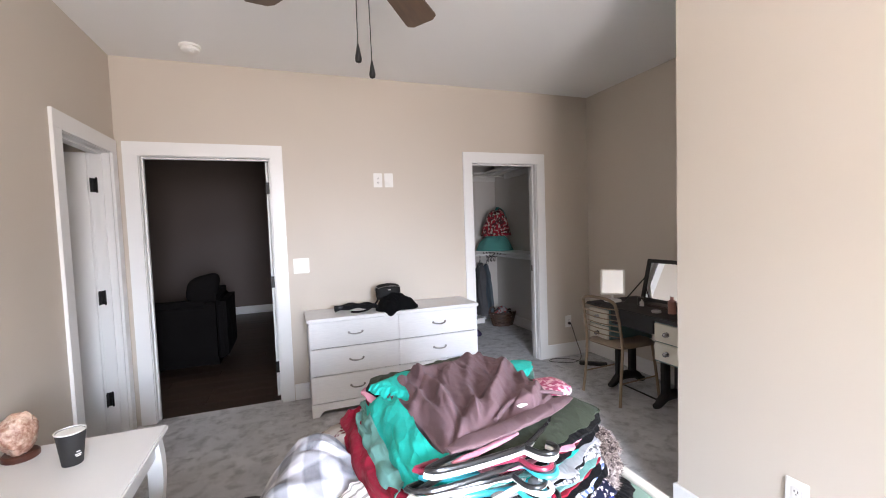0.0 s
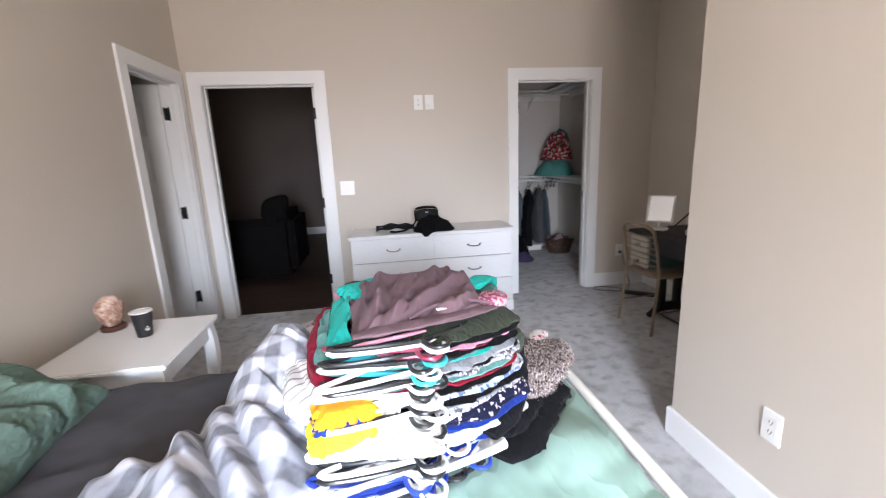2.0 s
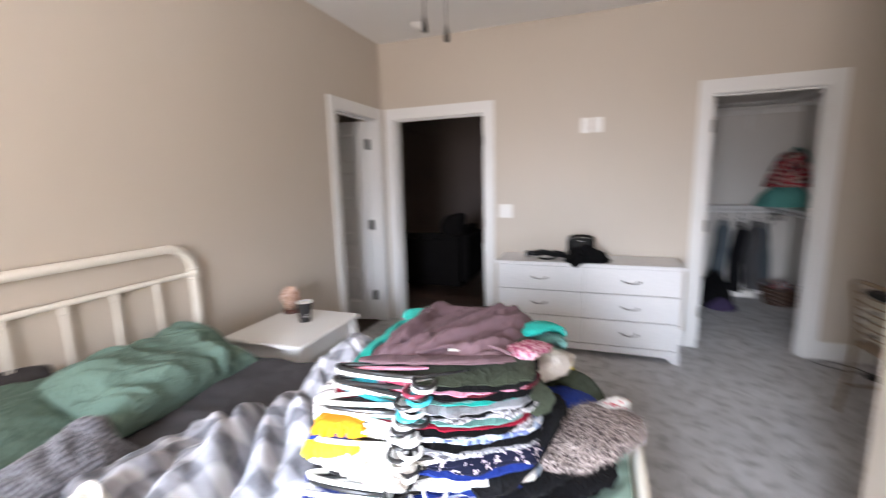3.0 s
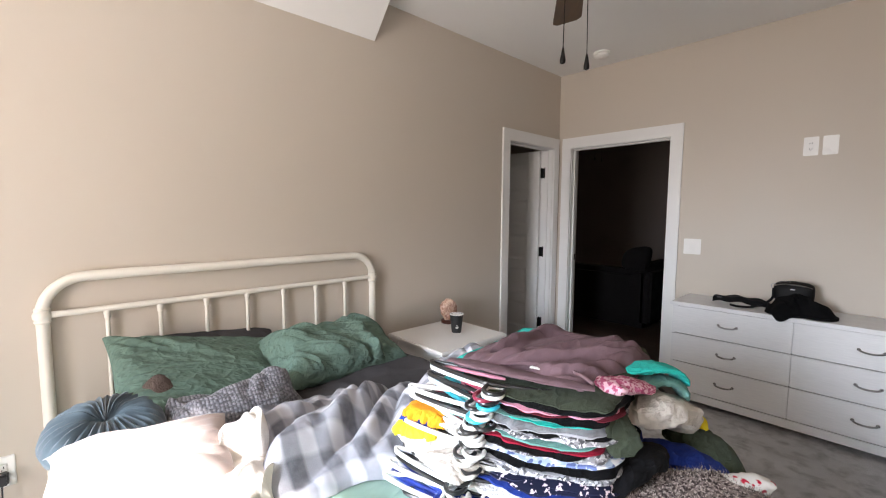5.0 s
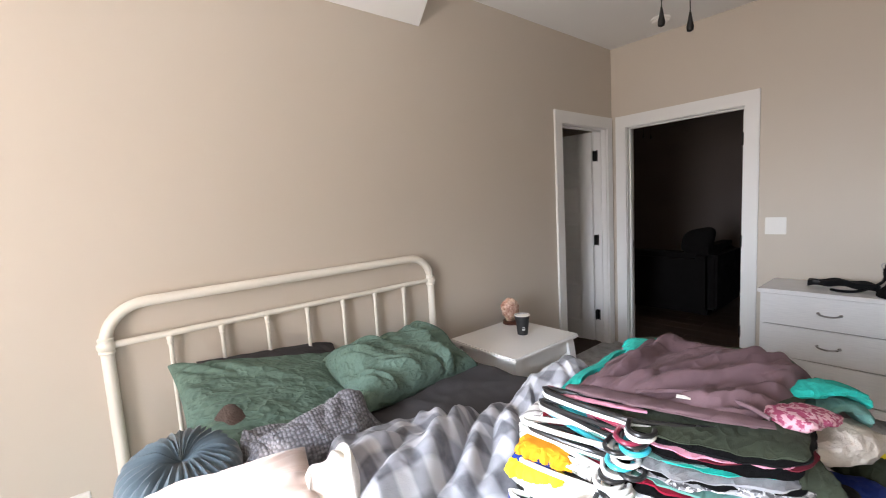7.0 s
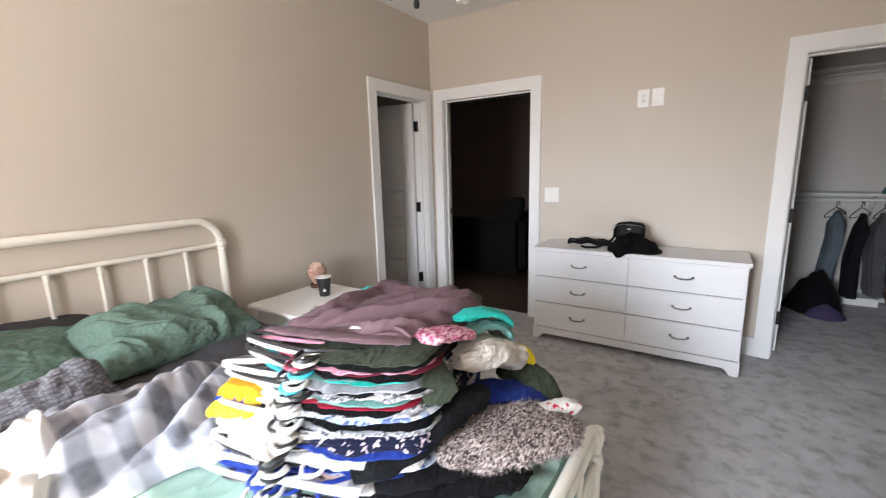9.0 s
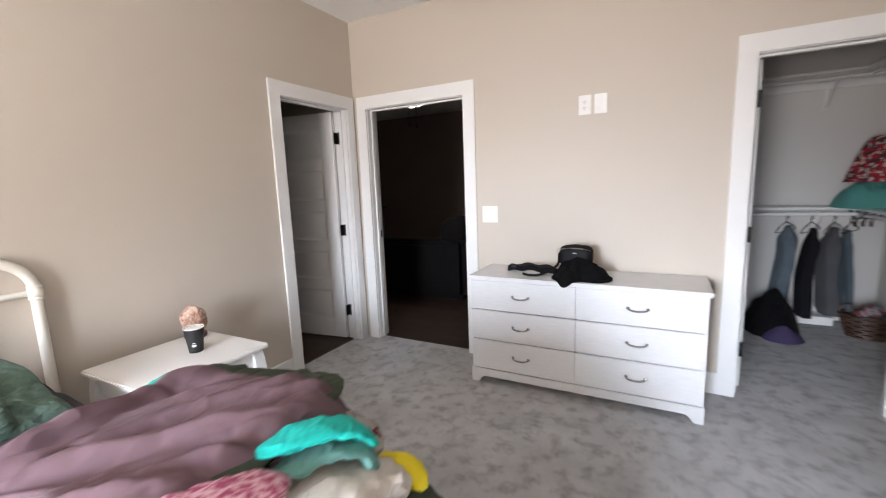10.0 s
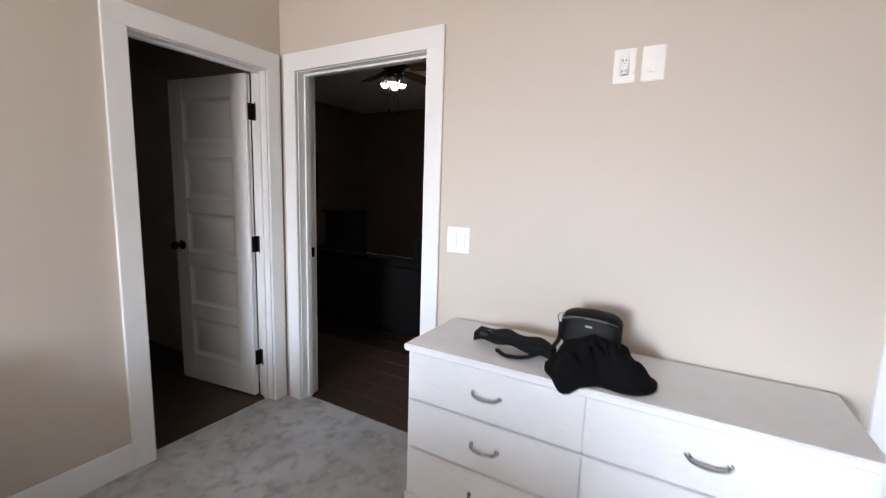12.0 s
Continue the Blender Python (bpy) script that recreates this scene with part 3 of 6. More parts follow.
def bow_handle(m):
    pts = smooth_line([(-0.052, 0.0, 0.004), (-0.05, -0.014, 0.003), (-0.035, -0.022, -0.003), (0, -0.025, -0.007), (0.035, -0.022, -0.003), (0.05, -0.014, 0.003), (0.052, 0, 0.004)], 4)
    bm = tube(pts, [0.0075 if i in (0, len(pts) - 1) else 0.0042 + 0.0016 * math.sin(math.pi * i / (len(pts) - 1)) for i in range(len(pts))], 8)
    for x in (-0.052, 0.052):
        k = lathe([(0.009, 0.0), (0.009, 0.003), (0.005, 0.006)], 12)
        moved(k, Matrix.Translation((x, 0, 0.004)) @ Matrix.Rotation(radians(90), 4, "X"))
        join(bm, k)
    return moved(bm, m)


dresser = thing("dresser", "white wooden six-drawer dresser with pewter bow handles", "dresser", at=(0, 0, 0))
DX0, DX1, DY0, DY1 = 0.247, 1.630, 3.335, 3.735
part("top", box(0.232, 1.645, 3.312, 3.74, 0.726, 0.753, 0.005), FOIL, dresser)
part("side_panel", box(DX0, DX0 + 0.018, DY0, DY1, 0.0, 0.726, 0.001), FOIL, dresser)
part("side_panel", box(DX1 - 0.018, DX1, DY0, DY1, 0.0, 0.726, 0.001), FOIL, dresser)
part("back_panel", box(DX0 + 0.018, DX1 - 0.018, DY1 - 0.01, DY1, 0.06, 0.726), FOIL, dresser)
part("plinth", moved(arch_kick(DX0 - 0.004, DX1 + 0.004, 0.098), Matrix.Translation((0, DY0 - 0.012, 0))), FOIL, dresser)
# near-black filler block that stands in for shade in the drawer gaps
part("gap_shade", box(DX0 + 0.018, DX1 - 0.018, DY0 + 0.012, DY1 - 0.012, 0.08, 0.72), SLOT, dresser, "dark block put in for the shade between the drawers")
for x0, x1 in ((DX0 + 0.002, 0.9382), (0.9398, DX1 - 0.002)):
    for z0, z1 in ((0.103, 0.307), (0.313, 0.517), (0.523, 0.722)):
        d = part("drawer", box(x0, x1, DY0 - 0.008, DY0 + 0.014, z0, z1, 0.003), FOIL, dresser)
        part("handle", bow_handle(Matrix.Translation(((x0 + x1) / 2, DY0 - 0.008, (z0 + z1) / 2))), PEWTER, d, "pewter bow handle")

# black waist bag lying on a black garment
NYLON = plain("black_nylon", (0.005, 0.005, 0.006), 0.85, var=0.3, scale=20.0, bump=0.25, bscale=500.0)
LEATHER = plain("black_leather", (0.004, 0.004, 0.0045), 0.6, bump=0.3, bscale=350.0, dist=0.0015)


for soft_black in (NYLON, LEATHER):
    soft_black.node_tree.nodes["Principled BSDF"].inputs["Specular IOR Level"].default_value = 0.22


def shirt_top(u, v):
    a, r = u * 2 * math.pi, v
    rr = (0.19 + 0.05 * n3(math.cos(a) * 1.3, math.sin(a) * 1.3, 4.0) * 2) * r
    x, y = 0.935 + rr * 0.82 * math.cos(a), 3.455 + rr * 0.92 * math.sin(a)
    h = 0.115 * (1 - r ** 2.4) * (0.85 + 0.35 * n3(x * 14, y * 14, 2.0)) + 0.03 * fold(x, y, 3.0, 14.0) * (1 - r ** 4)
    z = 0.758 + max(0.012, h)
    if y < 3.31:
        z -= (3.31 - y) * 1.6
        y = 3.302 - (3.31 - y) * 0.18
    return Vector((x, y, z))


def shirt_under(u, v):
    p = shirt_top(u, v)
    return Vector((p.x, p.y + (0.004 if p.z < 0.757 else 0), min(0.7545, p.z - 0.004) if p.z > 0.757 else p.z - 0.008))


black_shirt = solid("crumpled_garment", surface(64, 22, shirt_top, under=shirt_under), fabric("black_jersey", (0.004, 0.004, 0.0045), 0.3, sheen=0.0), "black crumpled garment hanging over the dresser's front edge", "garment")
bag = thing("waist_bag", "black leather waist bag with a buckled strap lying on the dresser", "bag")


def bag_body(u, v):
    a, s = u * 2 * math.pi, v * 2 - 1
    e = lambda q, k: math.copysign(abs(q) ** k, q)
    ring = (1 - abs(s) ** 5) ** 0.5 if abs(s) < 1 else 0.0
    return Vector((0.905 + 0.105 * e(math.cos(a), 0.6) * max(ring, 0.02), 3.52 + 0.045 * e(math.sin(a), 0.75) * max(ring, 0.02) + 0.03 * s * 0.5, 0.885 + 0.072 * s))


bb = bmesh.new()
nb, mb = 36, 16
rows_ = [[bb.verts.new(bag_body(i / nb, j / mb)) for i in range(nb)] for j in range(mb + 1)]
for j in range(mb):
    for i in range(nb):
        bb.faces.new((rows_[j][i], rows_[j][(i + 1) % nb], rows_[j + 1][(i + 1) % nb], rows_[j + 1][i]))
bb.faces.new(rows_[0])
bb.faces.new(rows_[-1])
part("bag_body", bb, LEATHER, bag)
part("zip", tube(smooth_line([(0.81, 3.47, 0.925), (0.85, 3.455, 0.938), (0.905, 3.452, 0.942), (0.96, 3.455, 0.938), (1.0, 3.47, 0.925)], 6), 0.004, 6), PEWTER, bag, "dark metal zip")
part("emblem", box(0.893, 0.917, 3.4705, 3.4725, 0.905, 0.911, 0.0005), plain("emblem", (0.6, 0.6, 0.6), 0.3, 0.8), bag, "small silver emblem")
part("strap_ring", tube([(0.803 + 0.014 * math.cos(a * math.pi / 6), 3.505, 0.915 + 0.018 * math.sin(a * math.pi / 6)) for a in range(12)], 0.003, 6, closed=True), PEWTER, bag, "metal strap ring")


def strap_top(u, v):
    x = 0.46 + 0.33 * u
    return Vector((x, 3.52 - 0.05 * u + 0.008 * math.sin(u * 9) + (v - 0.5) * 0.075, 0.797 + 0.02 * math.sin(u * 3.0) + 0.006 * math.sin(u * 15 + v * 2)))


part("strap", surface(40, 4, strap_top, 0.036), NYLON, bag, "wide black webbing strap")
part("strap", tube(smooth_line([(0.58, 3.44, 0.762), (0.64, 3.40, 0.764), (0.72, 3.42, 0.775), (0.80, 3.46, 0.83), (0.803, 3.50, 0.90)], 8), 0.008, 8), NYLON, bag)
part("buckle", box(0.485, 0.525, 3.478, 3.522, 0.79, 0.806, 0.004), BLACK_PLASTIC, bag, "black plastic buckle")


# ---- nightstand ----
night = thing("nightstand", "white wooden nightstand with curved legs and a lower shelf", "nightstand")
NX0, NX1, NY0, NY1 = -0.935, -0.400, 1.598, 2.190
WHITE = plain("white_lacquer", (0.80, 0.79, 0.77), 0.34, var=0.03, scale=5.0, bump=0.06, bscale=70.0)
part("top", box(NX0, NX1, NY0, NY1, 0.563, 0.588, 0.006), WHITE, night)
for q in ((NX0 + 0.03, NX1 - 0.03, NY0 + 0.035, NY0 + 0.053), (NX0 + 0.03, NX1 - 0.03, NY1 - 0.053, NY1 - 0.035), (NX0 + 0.03, NX0 + 0.048, NY0 + 0.053, NY1 - 0.053), (NX1 - 0.053, NX1 - 0.035, NY0 + 0.053, NY1 - 0.053)):
    part("apron", box(*q, 0.475, 0.563, 0.002), WHITE, night)
part("shelf", box(NX0 + 0.05, NX1 - 0.05, NY0 + 0.05, NY1 - 0.05, 0.16, 0.178, 0.003), WHITE, night)
for sx, lx in ((-1, NX0 + 0.045), (1, NX1 - 0.045)):
    for sy, ly in ((-1, NY0 + 0.045), (1, NY1 - 0.045)):
        lb = bmesh.new()
        prev = None
        for k in range(13):
            s = k / 12
            z = 0.563 * (1 - s)
            w = 0.027 - 0.010 * s + 0.004 * math.sin(s * 5)
            off = 0.014 * math.sin(s * math.pi * 1.5) * (1 - s) - 0.016 * ease(0.55, 1.0, s) * -1
            cx, cy = lx + sx * (off - 0.006), ly + sy * (off - 0.006)
            ring = [lb.verts.new((cx + a * w, cy + b * w, z)) for a, b in ((-1, -1), (1, -1), (1, 1), (-1, 1))]
            if prev:
                for i in range(4):
                    lb.faces.new((prev[i], prev[(i + 1) % 4], ring[(i + 1) % 4], ring[i]))
            else:
                lb.faces.new(ring)
            prev = ring
        lb.faces.new(prev)
        part("leg", lb, WHITE, night)

cup = thing("paper_cup", "black paper coffee cup with a white rim", "cup", at=(-0.652, 1.965, 0.588))
part("cup_body", lathe([(0.031, 0.0), (0.032, 0.003), (0.0455, 0.122), (0.0435, 0.122), (0.0305, 0.008), (0.002, 0.008)], 32), plain("black_paper", (0.016, 0.016, 0.017), 0.55), cup)
part("rim", tube([(0.0455 * math.cos(a * math.pi / 16), 0.0455 * math.sin(a * math.pi / 16), 0.123) for a in range(32)], 0.0026, 8, closed=True), PLASTIC_W, cup, "white rolled rim")
part("lining", lathe([(0.0425, 0.120), (0.0365, 0.06), (0.0345, 0.06), (0.041, 0.1205)], 32), PLASTIC_W, cup, "white inside")
for i, (w, z) in enumerate(((0.012, 0.05), (0.02, 0.040), (0.014, 0.034))):
    lb = bmesh.new()
    box(-w / 2, w / 2, -0.0395, -0.033, z, z + 0.0035, bm=lb)
    part("print", moved(lb, Matrix.Rotation(radians(50), 4, "Z")), PLASTIC_W, cup, "small white print")

rock = bmesh.new()
bmesh.ops.create_icosphere(rock, subdivisions=4, radius=1.0)
for v in rock.verts:
    d = v.co.normalized()
    k = 1 + 0.16 * n3(d.x * 1.6, d.y * 1.6, d.z * 1.6) + 0.09 * abs(n3(d.x * 4.2, d.y * 4.2, d.z * 4.2)) * 2 + 0.03 * n3(d.x * 11, d.y * 11, d.z * 11)
    v.co = Vector((d.x * 0.056 * k, d.y * 0.060 * k, 0.097 + max(-0.072, d.z * 0.078 * k)))
m_salt, t_salt, p_salt = nodes_of("rock_salt")
put(t_salt, p_salt, "Base Color", mixed(t_salt, (0.30, 0.15, 0.10), (0.68, 0.50, 0.40), ramp(t_salt, noise_of(t_salt, 34.0, 6.0, rough=0.7), 0.40, 0.60)))
p_salt.inputs["Roughness"].default_value, p_salt.inputs["Subsurface Weight"].default_value = 0.5, 0.15
bumped(t_salt, p_salt, noise_of(t_salt, 60.0, 5.0), 0.5, 0.004)
salt = thing("salt_lamp", "unlit pink rock salt lamp on a round dark wooden base", "lamp", at=(-0.862, 2.095, 0.588))
part("salt_rock", rock, m_salt, salt)
part("base", lathe([(0.052, 0.0), (0.056, 0.004), (0.056, 0.02), (0.05, 0.026), (0.002, 0.026)], 28), wood_material("lamp_base", (0.07, 0.02, 0.012), (0.13, 0.045, 0.025), 0.35), salt, "dark reddish wooden base")
cord = smooth_line([(-0.9, 2.15, 0.592), (-0.955, 2.18, 0.57), (-0.972, 2.21, 0.35), (-0.975, 2.18, 0.12), (-0.96, 2.10, 0.012), (-0.80, 2.0, 0.008), (-0.62, 2.08, 0.008), (-0.50, 1.93, 0.008)], 8)
part("cord", moved(tube(cord, 0.0035, 6), salt.matrix_world.inverted()), BLACK_PLASTIC, salt, "thin dark lamp cord")


# ---- bed ----
bed = thing("bed", "cream metal bed frame with a spindle headboard and low footboard", "bed")
HX, BY0, BY1 = -0.984, -0.042, 1.515


def end_frame(x, top, rail, spindles, r):
    c = 0.14
    pts = [(x, BY0, 0.0), (x, BY0, top - c)]
    pts += [(x, y, z) for y, z in arc(BY0 + c, top - c, c, 180, 90)] + [(x, y, z) for y, z in arc(BY1 - c, top - c, c, 90, 0)]
    pts += [(x, BY1, 0.0)]
    part("end_tube", tube(pts, r, 14), CREAM_METAL, bed)
    part("cross_rail", tube([(x, BY0, rail), (x, BY1, rail)], r * 0.62, 12), CREAM_METAL, bed)
    part("cross_rail", tube([(x, BY0, 0.40), (x, BY1, 0.40)], r * 0.62, 12), CREAM_METAL, bed)
    for y in (BY0, BY1):
        for z in (rail, 0.40):
            part("collar", lathe([(r * 1.05, -0.032), (r * 1.28, -0.026), (r * 1.15, -0.017), (r * 1.42, -0.007), (r * 1.42, 0.007), (r * 1.15, 0.017), (r * 1.28, 0.026), (r * 1.05, 0.032)], 18, None, (x, y, z)), CREAM_METAL, bed)
    for y in spindles:
        sb = tube([(x, y, 0.40), (x, y, rail)], 0.0085, 10)
        lathe([(0.009, -0.045), (0.0125, -0.04), (0.0105, -0.03), (0.013, -0.024), (0.013, -0.012), (0.010, -0.006)], 12, sb, (x, y, rail))
        part("spindle", sb, CREAM_METAL, bed)


SPINDLES = [0.16 + 0.192 * i for i in range(7)]
end_frame(HX, 1.120, 0.973, SPINDLES, 0.0215)
end_frame(1.160, 0.572, 0.49, SPINDLES, 0.017)
for y in (BY0 + 0.01, BY1 - 0.01):
    part("side_rail", box(HX, 1.155, y - 0.012, y + 0.012, 0.24, 0.33, 0.003), CREAM_METAL, bed)

MZ = 0.555


def mattress_shape(lift=0.0, grow=0.0):
    return box(-0.935 - grow, 1.115 + grow, 0.0 - grow, 1.475 + grow, 0.30, MZ - 0.015 + lift, 0.05, seg=5)


solid("mattress", mattress_shape(), fabric("mattress_ticking", (0.7, 0.69, 0.66), 0.04), "thick white mattress on the metal bed frame", "mattress")


def sheet_top(u, v):
    x, y = -0.955 + 2.098 * u, -0.03 + 1.535 * v
    e = min((x + 0.955), (1.145 - x) * 4, (y + 0.03), (1.505 - y))
    z = MZ + 0.004 + 0.050 * billow(x, y, 25, 4.5, 0.3, 6.0) * (0.35 + 0.65 * ease(0.1, 0.7, x)) + 0.018 * billow(x, y, 50, 11.0, 0.3, 2.0)
    z += 0.055 * math.exp(-((x - 1.0) / 0.10) ** 2 - ((y - 0.82) / 0.13) ** 2)
    drop = ease(0.075, 0.0, e)
    return Vector((x, y, z - 0.20 * drop ** 1.5))


solid("fitted_sheet", surface(150, 110, sheet_top, 0.012), GREEN_L, "light sage green wrinkled cotton sheet on the mattress", "sheet")


def throw_top(u, v):
    x, y = -0.93 + 1.0 * u, 0.74 + 0.79 * v
    e = min(x + 0.93, 0.07 - x, y - 0.74, 1.53 - y)
    edge = 0.03 * n3(x * 5, y * 5, 8.0)
    z = MZ + 0.026 + 0.030 * billow(x, y, 40, 7.0, 0.3, 4.0) + 0.010 * billow(x, y, -20, 16.0, 0.4, 1.0)
    return Vector((x + edge, y + edge * 0.4, z - (0.16 * ease(0.08, 0.0, 1.53 - y) ** 1.4)))


solid("flat_sheet", surface(60, 50, throw_top, 0.012), CHARCOAL, "charcoal cotton sheet over the far half of the bed", "sheet")


def pillow(name, w, d, h, at, rx, ry, rz, material, label, seed, wr=0.012, category="pillow", ang=40.0):
    def side(u, v, s):
        a, b = 2 * u - 1, 2 * v - 1
        full = (max(0.0, 1 - abs(a) ** 3.2) * max(0.0, 1 - abs(b) ** 3.2)) ** 0.55
        x, y = w / 2 * a, d / 2 * b
        x *= 1 - 0.06 * (1 - abs(b) ** 2)
        y *= 1 - 0.06 * (1 - abs(a) ** 2)
        q = n3(a * 1.5 + seed, b * 1.5, s)
        pull = 0.35 + 0.65 * ease(0.2, 0.95, max(abs(a), abs(b)))
        crease = 2.6 * billow(x, y, ang, 9.0, 0.28, seed) + 1.1 * billow(x, y, ang + 28, 21.0, 0.25, seed + 4)
        z = s * h / 2 * full * (1 + 0.20 * q) + wr * (crease - 0.5) * full ** 0.5 * pull * (1 if s > 0 else 0.3)
        return Vector((x, y, z))

    bm = surface(110, 110, lambda u, v: side(u, v, 1), under=lambda u, v: side(u, v, -1) - Vector((0, 0, 0.004)))
    bmesh.ops.rotate(bm, verts=bm.verts[:], cent=(0, 0, 0), matrix=Euler((radians(rx), radians(ry), radians(rz))).to_matrix())
    bmesh.ops.translate(bm, verts=bm.verts[:], vec=at)
    return solid(name, bm, material, label, category, group="pillows on the bed")


pillow("bed_pillow", 0.48, 0.64, 0.13, (-0.84, 0.56, 0.640), -8, 38, 0, CHARCOAL, "charcoal bed pillow leaning against the headboard spindles", 9.0)
pillow("bed_pillow", 0.50, 0.72, 0.15, (-0.70, 0.475, 0.675), -14, 27, -2, GREEN, "sage green wrinkled bed pillow leaning on the headboard", 2.0, 0.030, ang=62)
pillow("bed_pillow", 0.42, 0.70, 0.20, (-0.66, 1.06, 0.655), -3, 15, 5, GREEN, "plump sage green bed pillow with deep creases", 5.0, 0.050, ang=20)
pillow("cushion", 0.44, 0.46, 0.135, (-0.105, 0.160, 0.643), 0, 7, -9, BLUSH, "blush velvet square cushion lying on the bed", 3.0, 0.018, "cushion", ang=75)


def round_cushion():
    bm = bmesh.new()
    n, m = 150, 18
    uvs = bm.loops.layers.uv.new("uv")
    grids = []
    for s in (1, -1):
        g = []
        for j in range(m + 1):
            r = j / m
            ring = []
            for i in range(n):
                a = 2 * math.pi * i / n
                crease = 0.0085 * (math.sin(a * 31 + 3.0 * n3(math.cos(a) * 2, math.sin(a) * 2, 1.0)) + 0.8 * n3(a * 4.0, r * 2.0, 3.0)) * (0.3 + 0.7 * math.sin(r * math.pi)) + 0.012 * n3(math.cos(a) * r * 2, math.sin(a) * r * 2, 5.0)
                h = 0.075 * (1 - r ** 4) ** 0.6 * (0.55 + 0.45 * ease(0.0, 0.42, r)) + crease
                rr = 0.172 * r
                ring.append(bm.verts.new((rr * math.cos(a), rr * math.sin(a), s * max(h, 0.002))))
            g.append(ring)
        grids.append(g)
        for j in range(m):
            for i in range(n):
                f = bm.faces.new((g[j][i], g[j][(i + 1) % n], g[j + 1][(i + 1) % n], g[j + 1][i]))
        bm.faces.new(g[0])
    for i in range(n):
        bm.faces.new((grids[0][m][i], grids[0][m][(i + 1) % n], grids[1][m][(i + 1) % n], grids[1][m][i]))
    return bm


rc = moved(round_cushion(), pose(-0.475, 0.10, 0.642, 4, 12, 20))
solid("round_cushion", rc, SLATE, "round slate blue pleated velvet cushion", "cushion", group="pillows on the bed")


# ---- soft things on the bed ----
def blanket_top(u, v):
    left = along_line([(-0.16, 0.40, 0), (-0.33, 0.56, 0), (-0.27, 0.80, 0), (-0.05, 0.98, 0), (-0.02, 1.16, 0), (0.04, 1.33, 0)], u)
    right = along_line([(0.22, 0.36, 0), (0.26, 0.56, 0), (0.31, 0.78, 0), (0.36, 0.95, 0), (0.36, 1.14, 0), (0.30, 1.36, 0)], u)
    p = left.lerp(right, v)
    x = p.x + 0.030 * n3(u * 6, v * 2, 5.0)
    y = p.y + 0.035 * n3(v * 3, u * 4, 9.0)
    rise = 0.045 + 0.03 * ease(0.2, 0.5, u) + 0.10 * ease(0.45, 0.82, u) - 0.05 * ease(0.88, 1.0, u)
    dome = math.sin(math.pi * min(1.0, max(0.0, v))) ** 0.55 * ease(0.0, 0.12, u) * ease(1.0, 0.93, u)
    lie = 62 + 45 * u
    heap = 0.150 * billow(x, y, lie, 5.2, 0.45, 3.0) + 0.055 * billow(x, y, lie + 30, 9.0, 0.5, 7.0) + 0.012 * billow(x, y, lie - 40, 20.0, 0.55, 2.0)
    return Vector((x, y, 0.588 + (rise + heap) * dome + 0.012 * billow(x, y, lie, 14.0, 0.5, 1.0)))


blanket = thing("throw_blanket", "rumpled grey and white plaid throw blanket with cream fleece lining", "blanket")
part("plaid_side", surface(170, 110, blanket_top, 0.014), PLAID, blanket)


def lining_top(u, v):
    x, y = -0.15 + 0.42 * u, 0.44 - 0.13 * u + 0.20 * (v - 0.5)
    e = ease(0.0, 0.35, min(u, 1 - u, v, 1 - v) * 2)
    z = 0.590 + e * (0.035 + 0.16 * billow(x, y, 55, 7.0, 0.4, 8.0) + 0.05 * billow(x, y, 20, 16.0, 0.5, 5.0))
    return Vector((x + 0.05 * n3(v * 3, u * 2, 4.0), y + 0.05 * n3(u * 4, v, 6.0), z))


part("fleece_side", surface(90, 50, lining_top, 0.014), CREAM_FLEECE, blanket, "turned-over cream fleece lining")


def mound(name, cx, cy, rx, ry, h, z0, material, label, category, seed, amp=0.3, lump=0.12):
    def top(u, v):
        a, r = 2 * math.pi * u, v
        k = 1 + amp * n3(math.cos(a) * 1.2 + seed, math.sin(a) * 1.2, seed)
        x, y = cx + rx * k * r * math.cos(a), cy + ry * k * r * math.sin(a)
        z = z0 + h * (1 - r ** 2.6) * (1 + 0.3 * n3(x * 9, y * 9, seed)) + lump * h * fold(x, y, seed, 12.0 if lump < 0.2 else 8.0) * (1 - r ** 3)
        return Vector((x, y, max(z, z0 + 0.006)))

    return solid(name, surface(56, 18, top, under=lambda u, v: Vector((top(u, v).x, top(u, v).y, z0))), material, label, category)


def knit_top(u, v):
    p = along_line([(-0.50, 0.26, 0), (-0.42, 0.40, 0), (-0.40, 0.58, 0), (-0.44, 0.74, 0)], u)
    half = 0.10 + 0.035 * math.sin(math.pi * u) + 0.03 * n3(u * 4, 1.0, 2.0)
    b = 2 * v - 1
    x, y = p.x + half * b, p.y + 0.05 * n3(b * 1.5, u * 2, 6.0)
    e = max(0.0, 1 - b * b) ** 0.5 * ease(0.0, 0.12, u) * ease(1.0, 0.85, u)
    return Vector((x, y, 0.588 + e * (0.07 + 0.17 * billow(x, y, 75, 7.0, 0.45, 11.0) + 0.04 * billow(x, y, 30, 15.0, 0.5, 4.0))))


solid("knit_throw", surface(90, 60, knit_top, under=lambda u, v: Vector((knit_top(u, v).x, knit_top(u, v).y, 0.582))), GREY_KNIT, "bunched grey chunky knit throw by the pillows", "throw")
mound("fleece_cushion", -0.59, 0.25, 0.10, 0.13, 0.125, 0.605, BROWN_FUR, "small brown fleece cushion behind the round cushion", "cushion", 2.0)


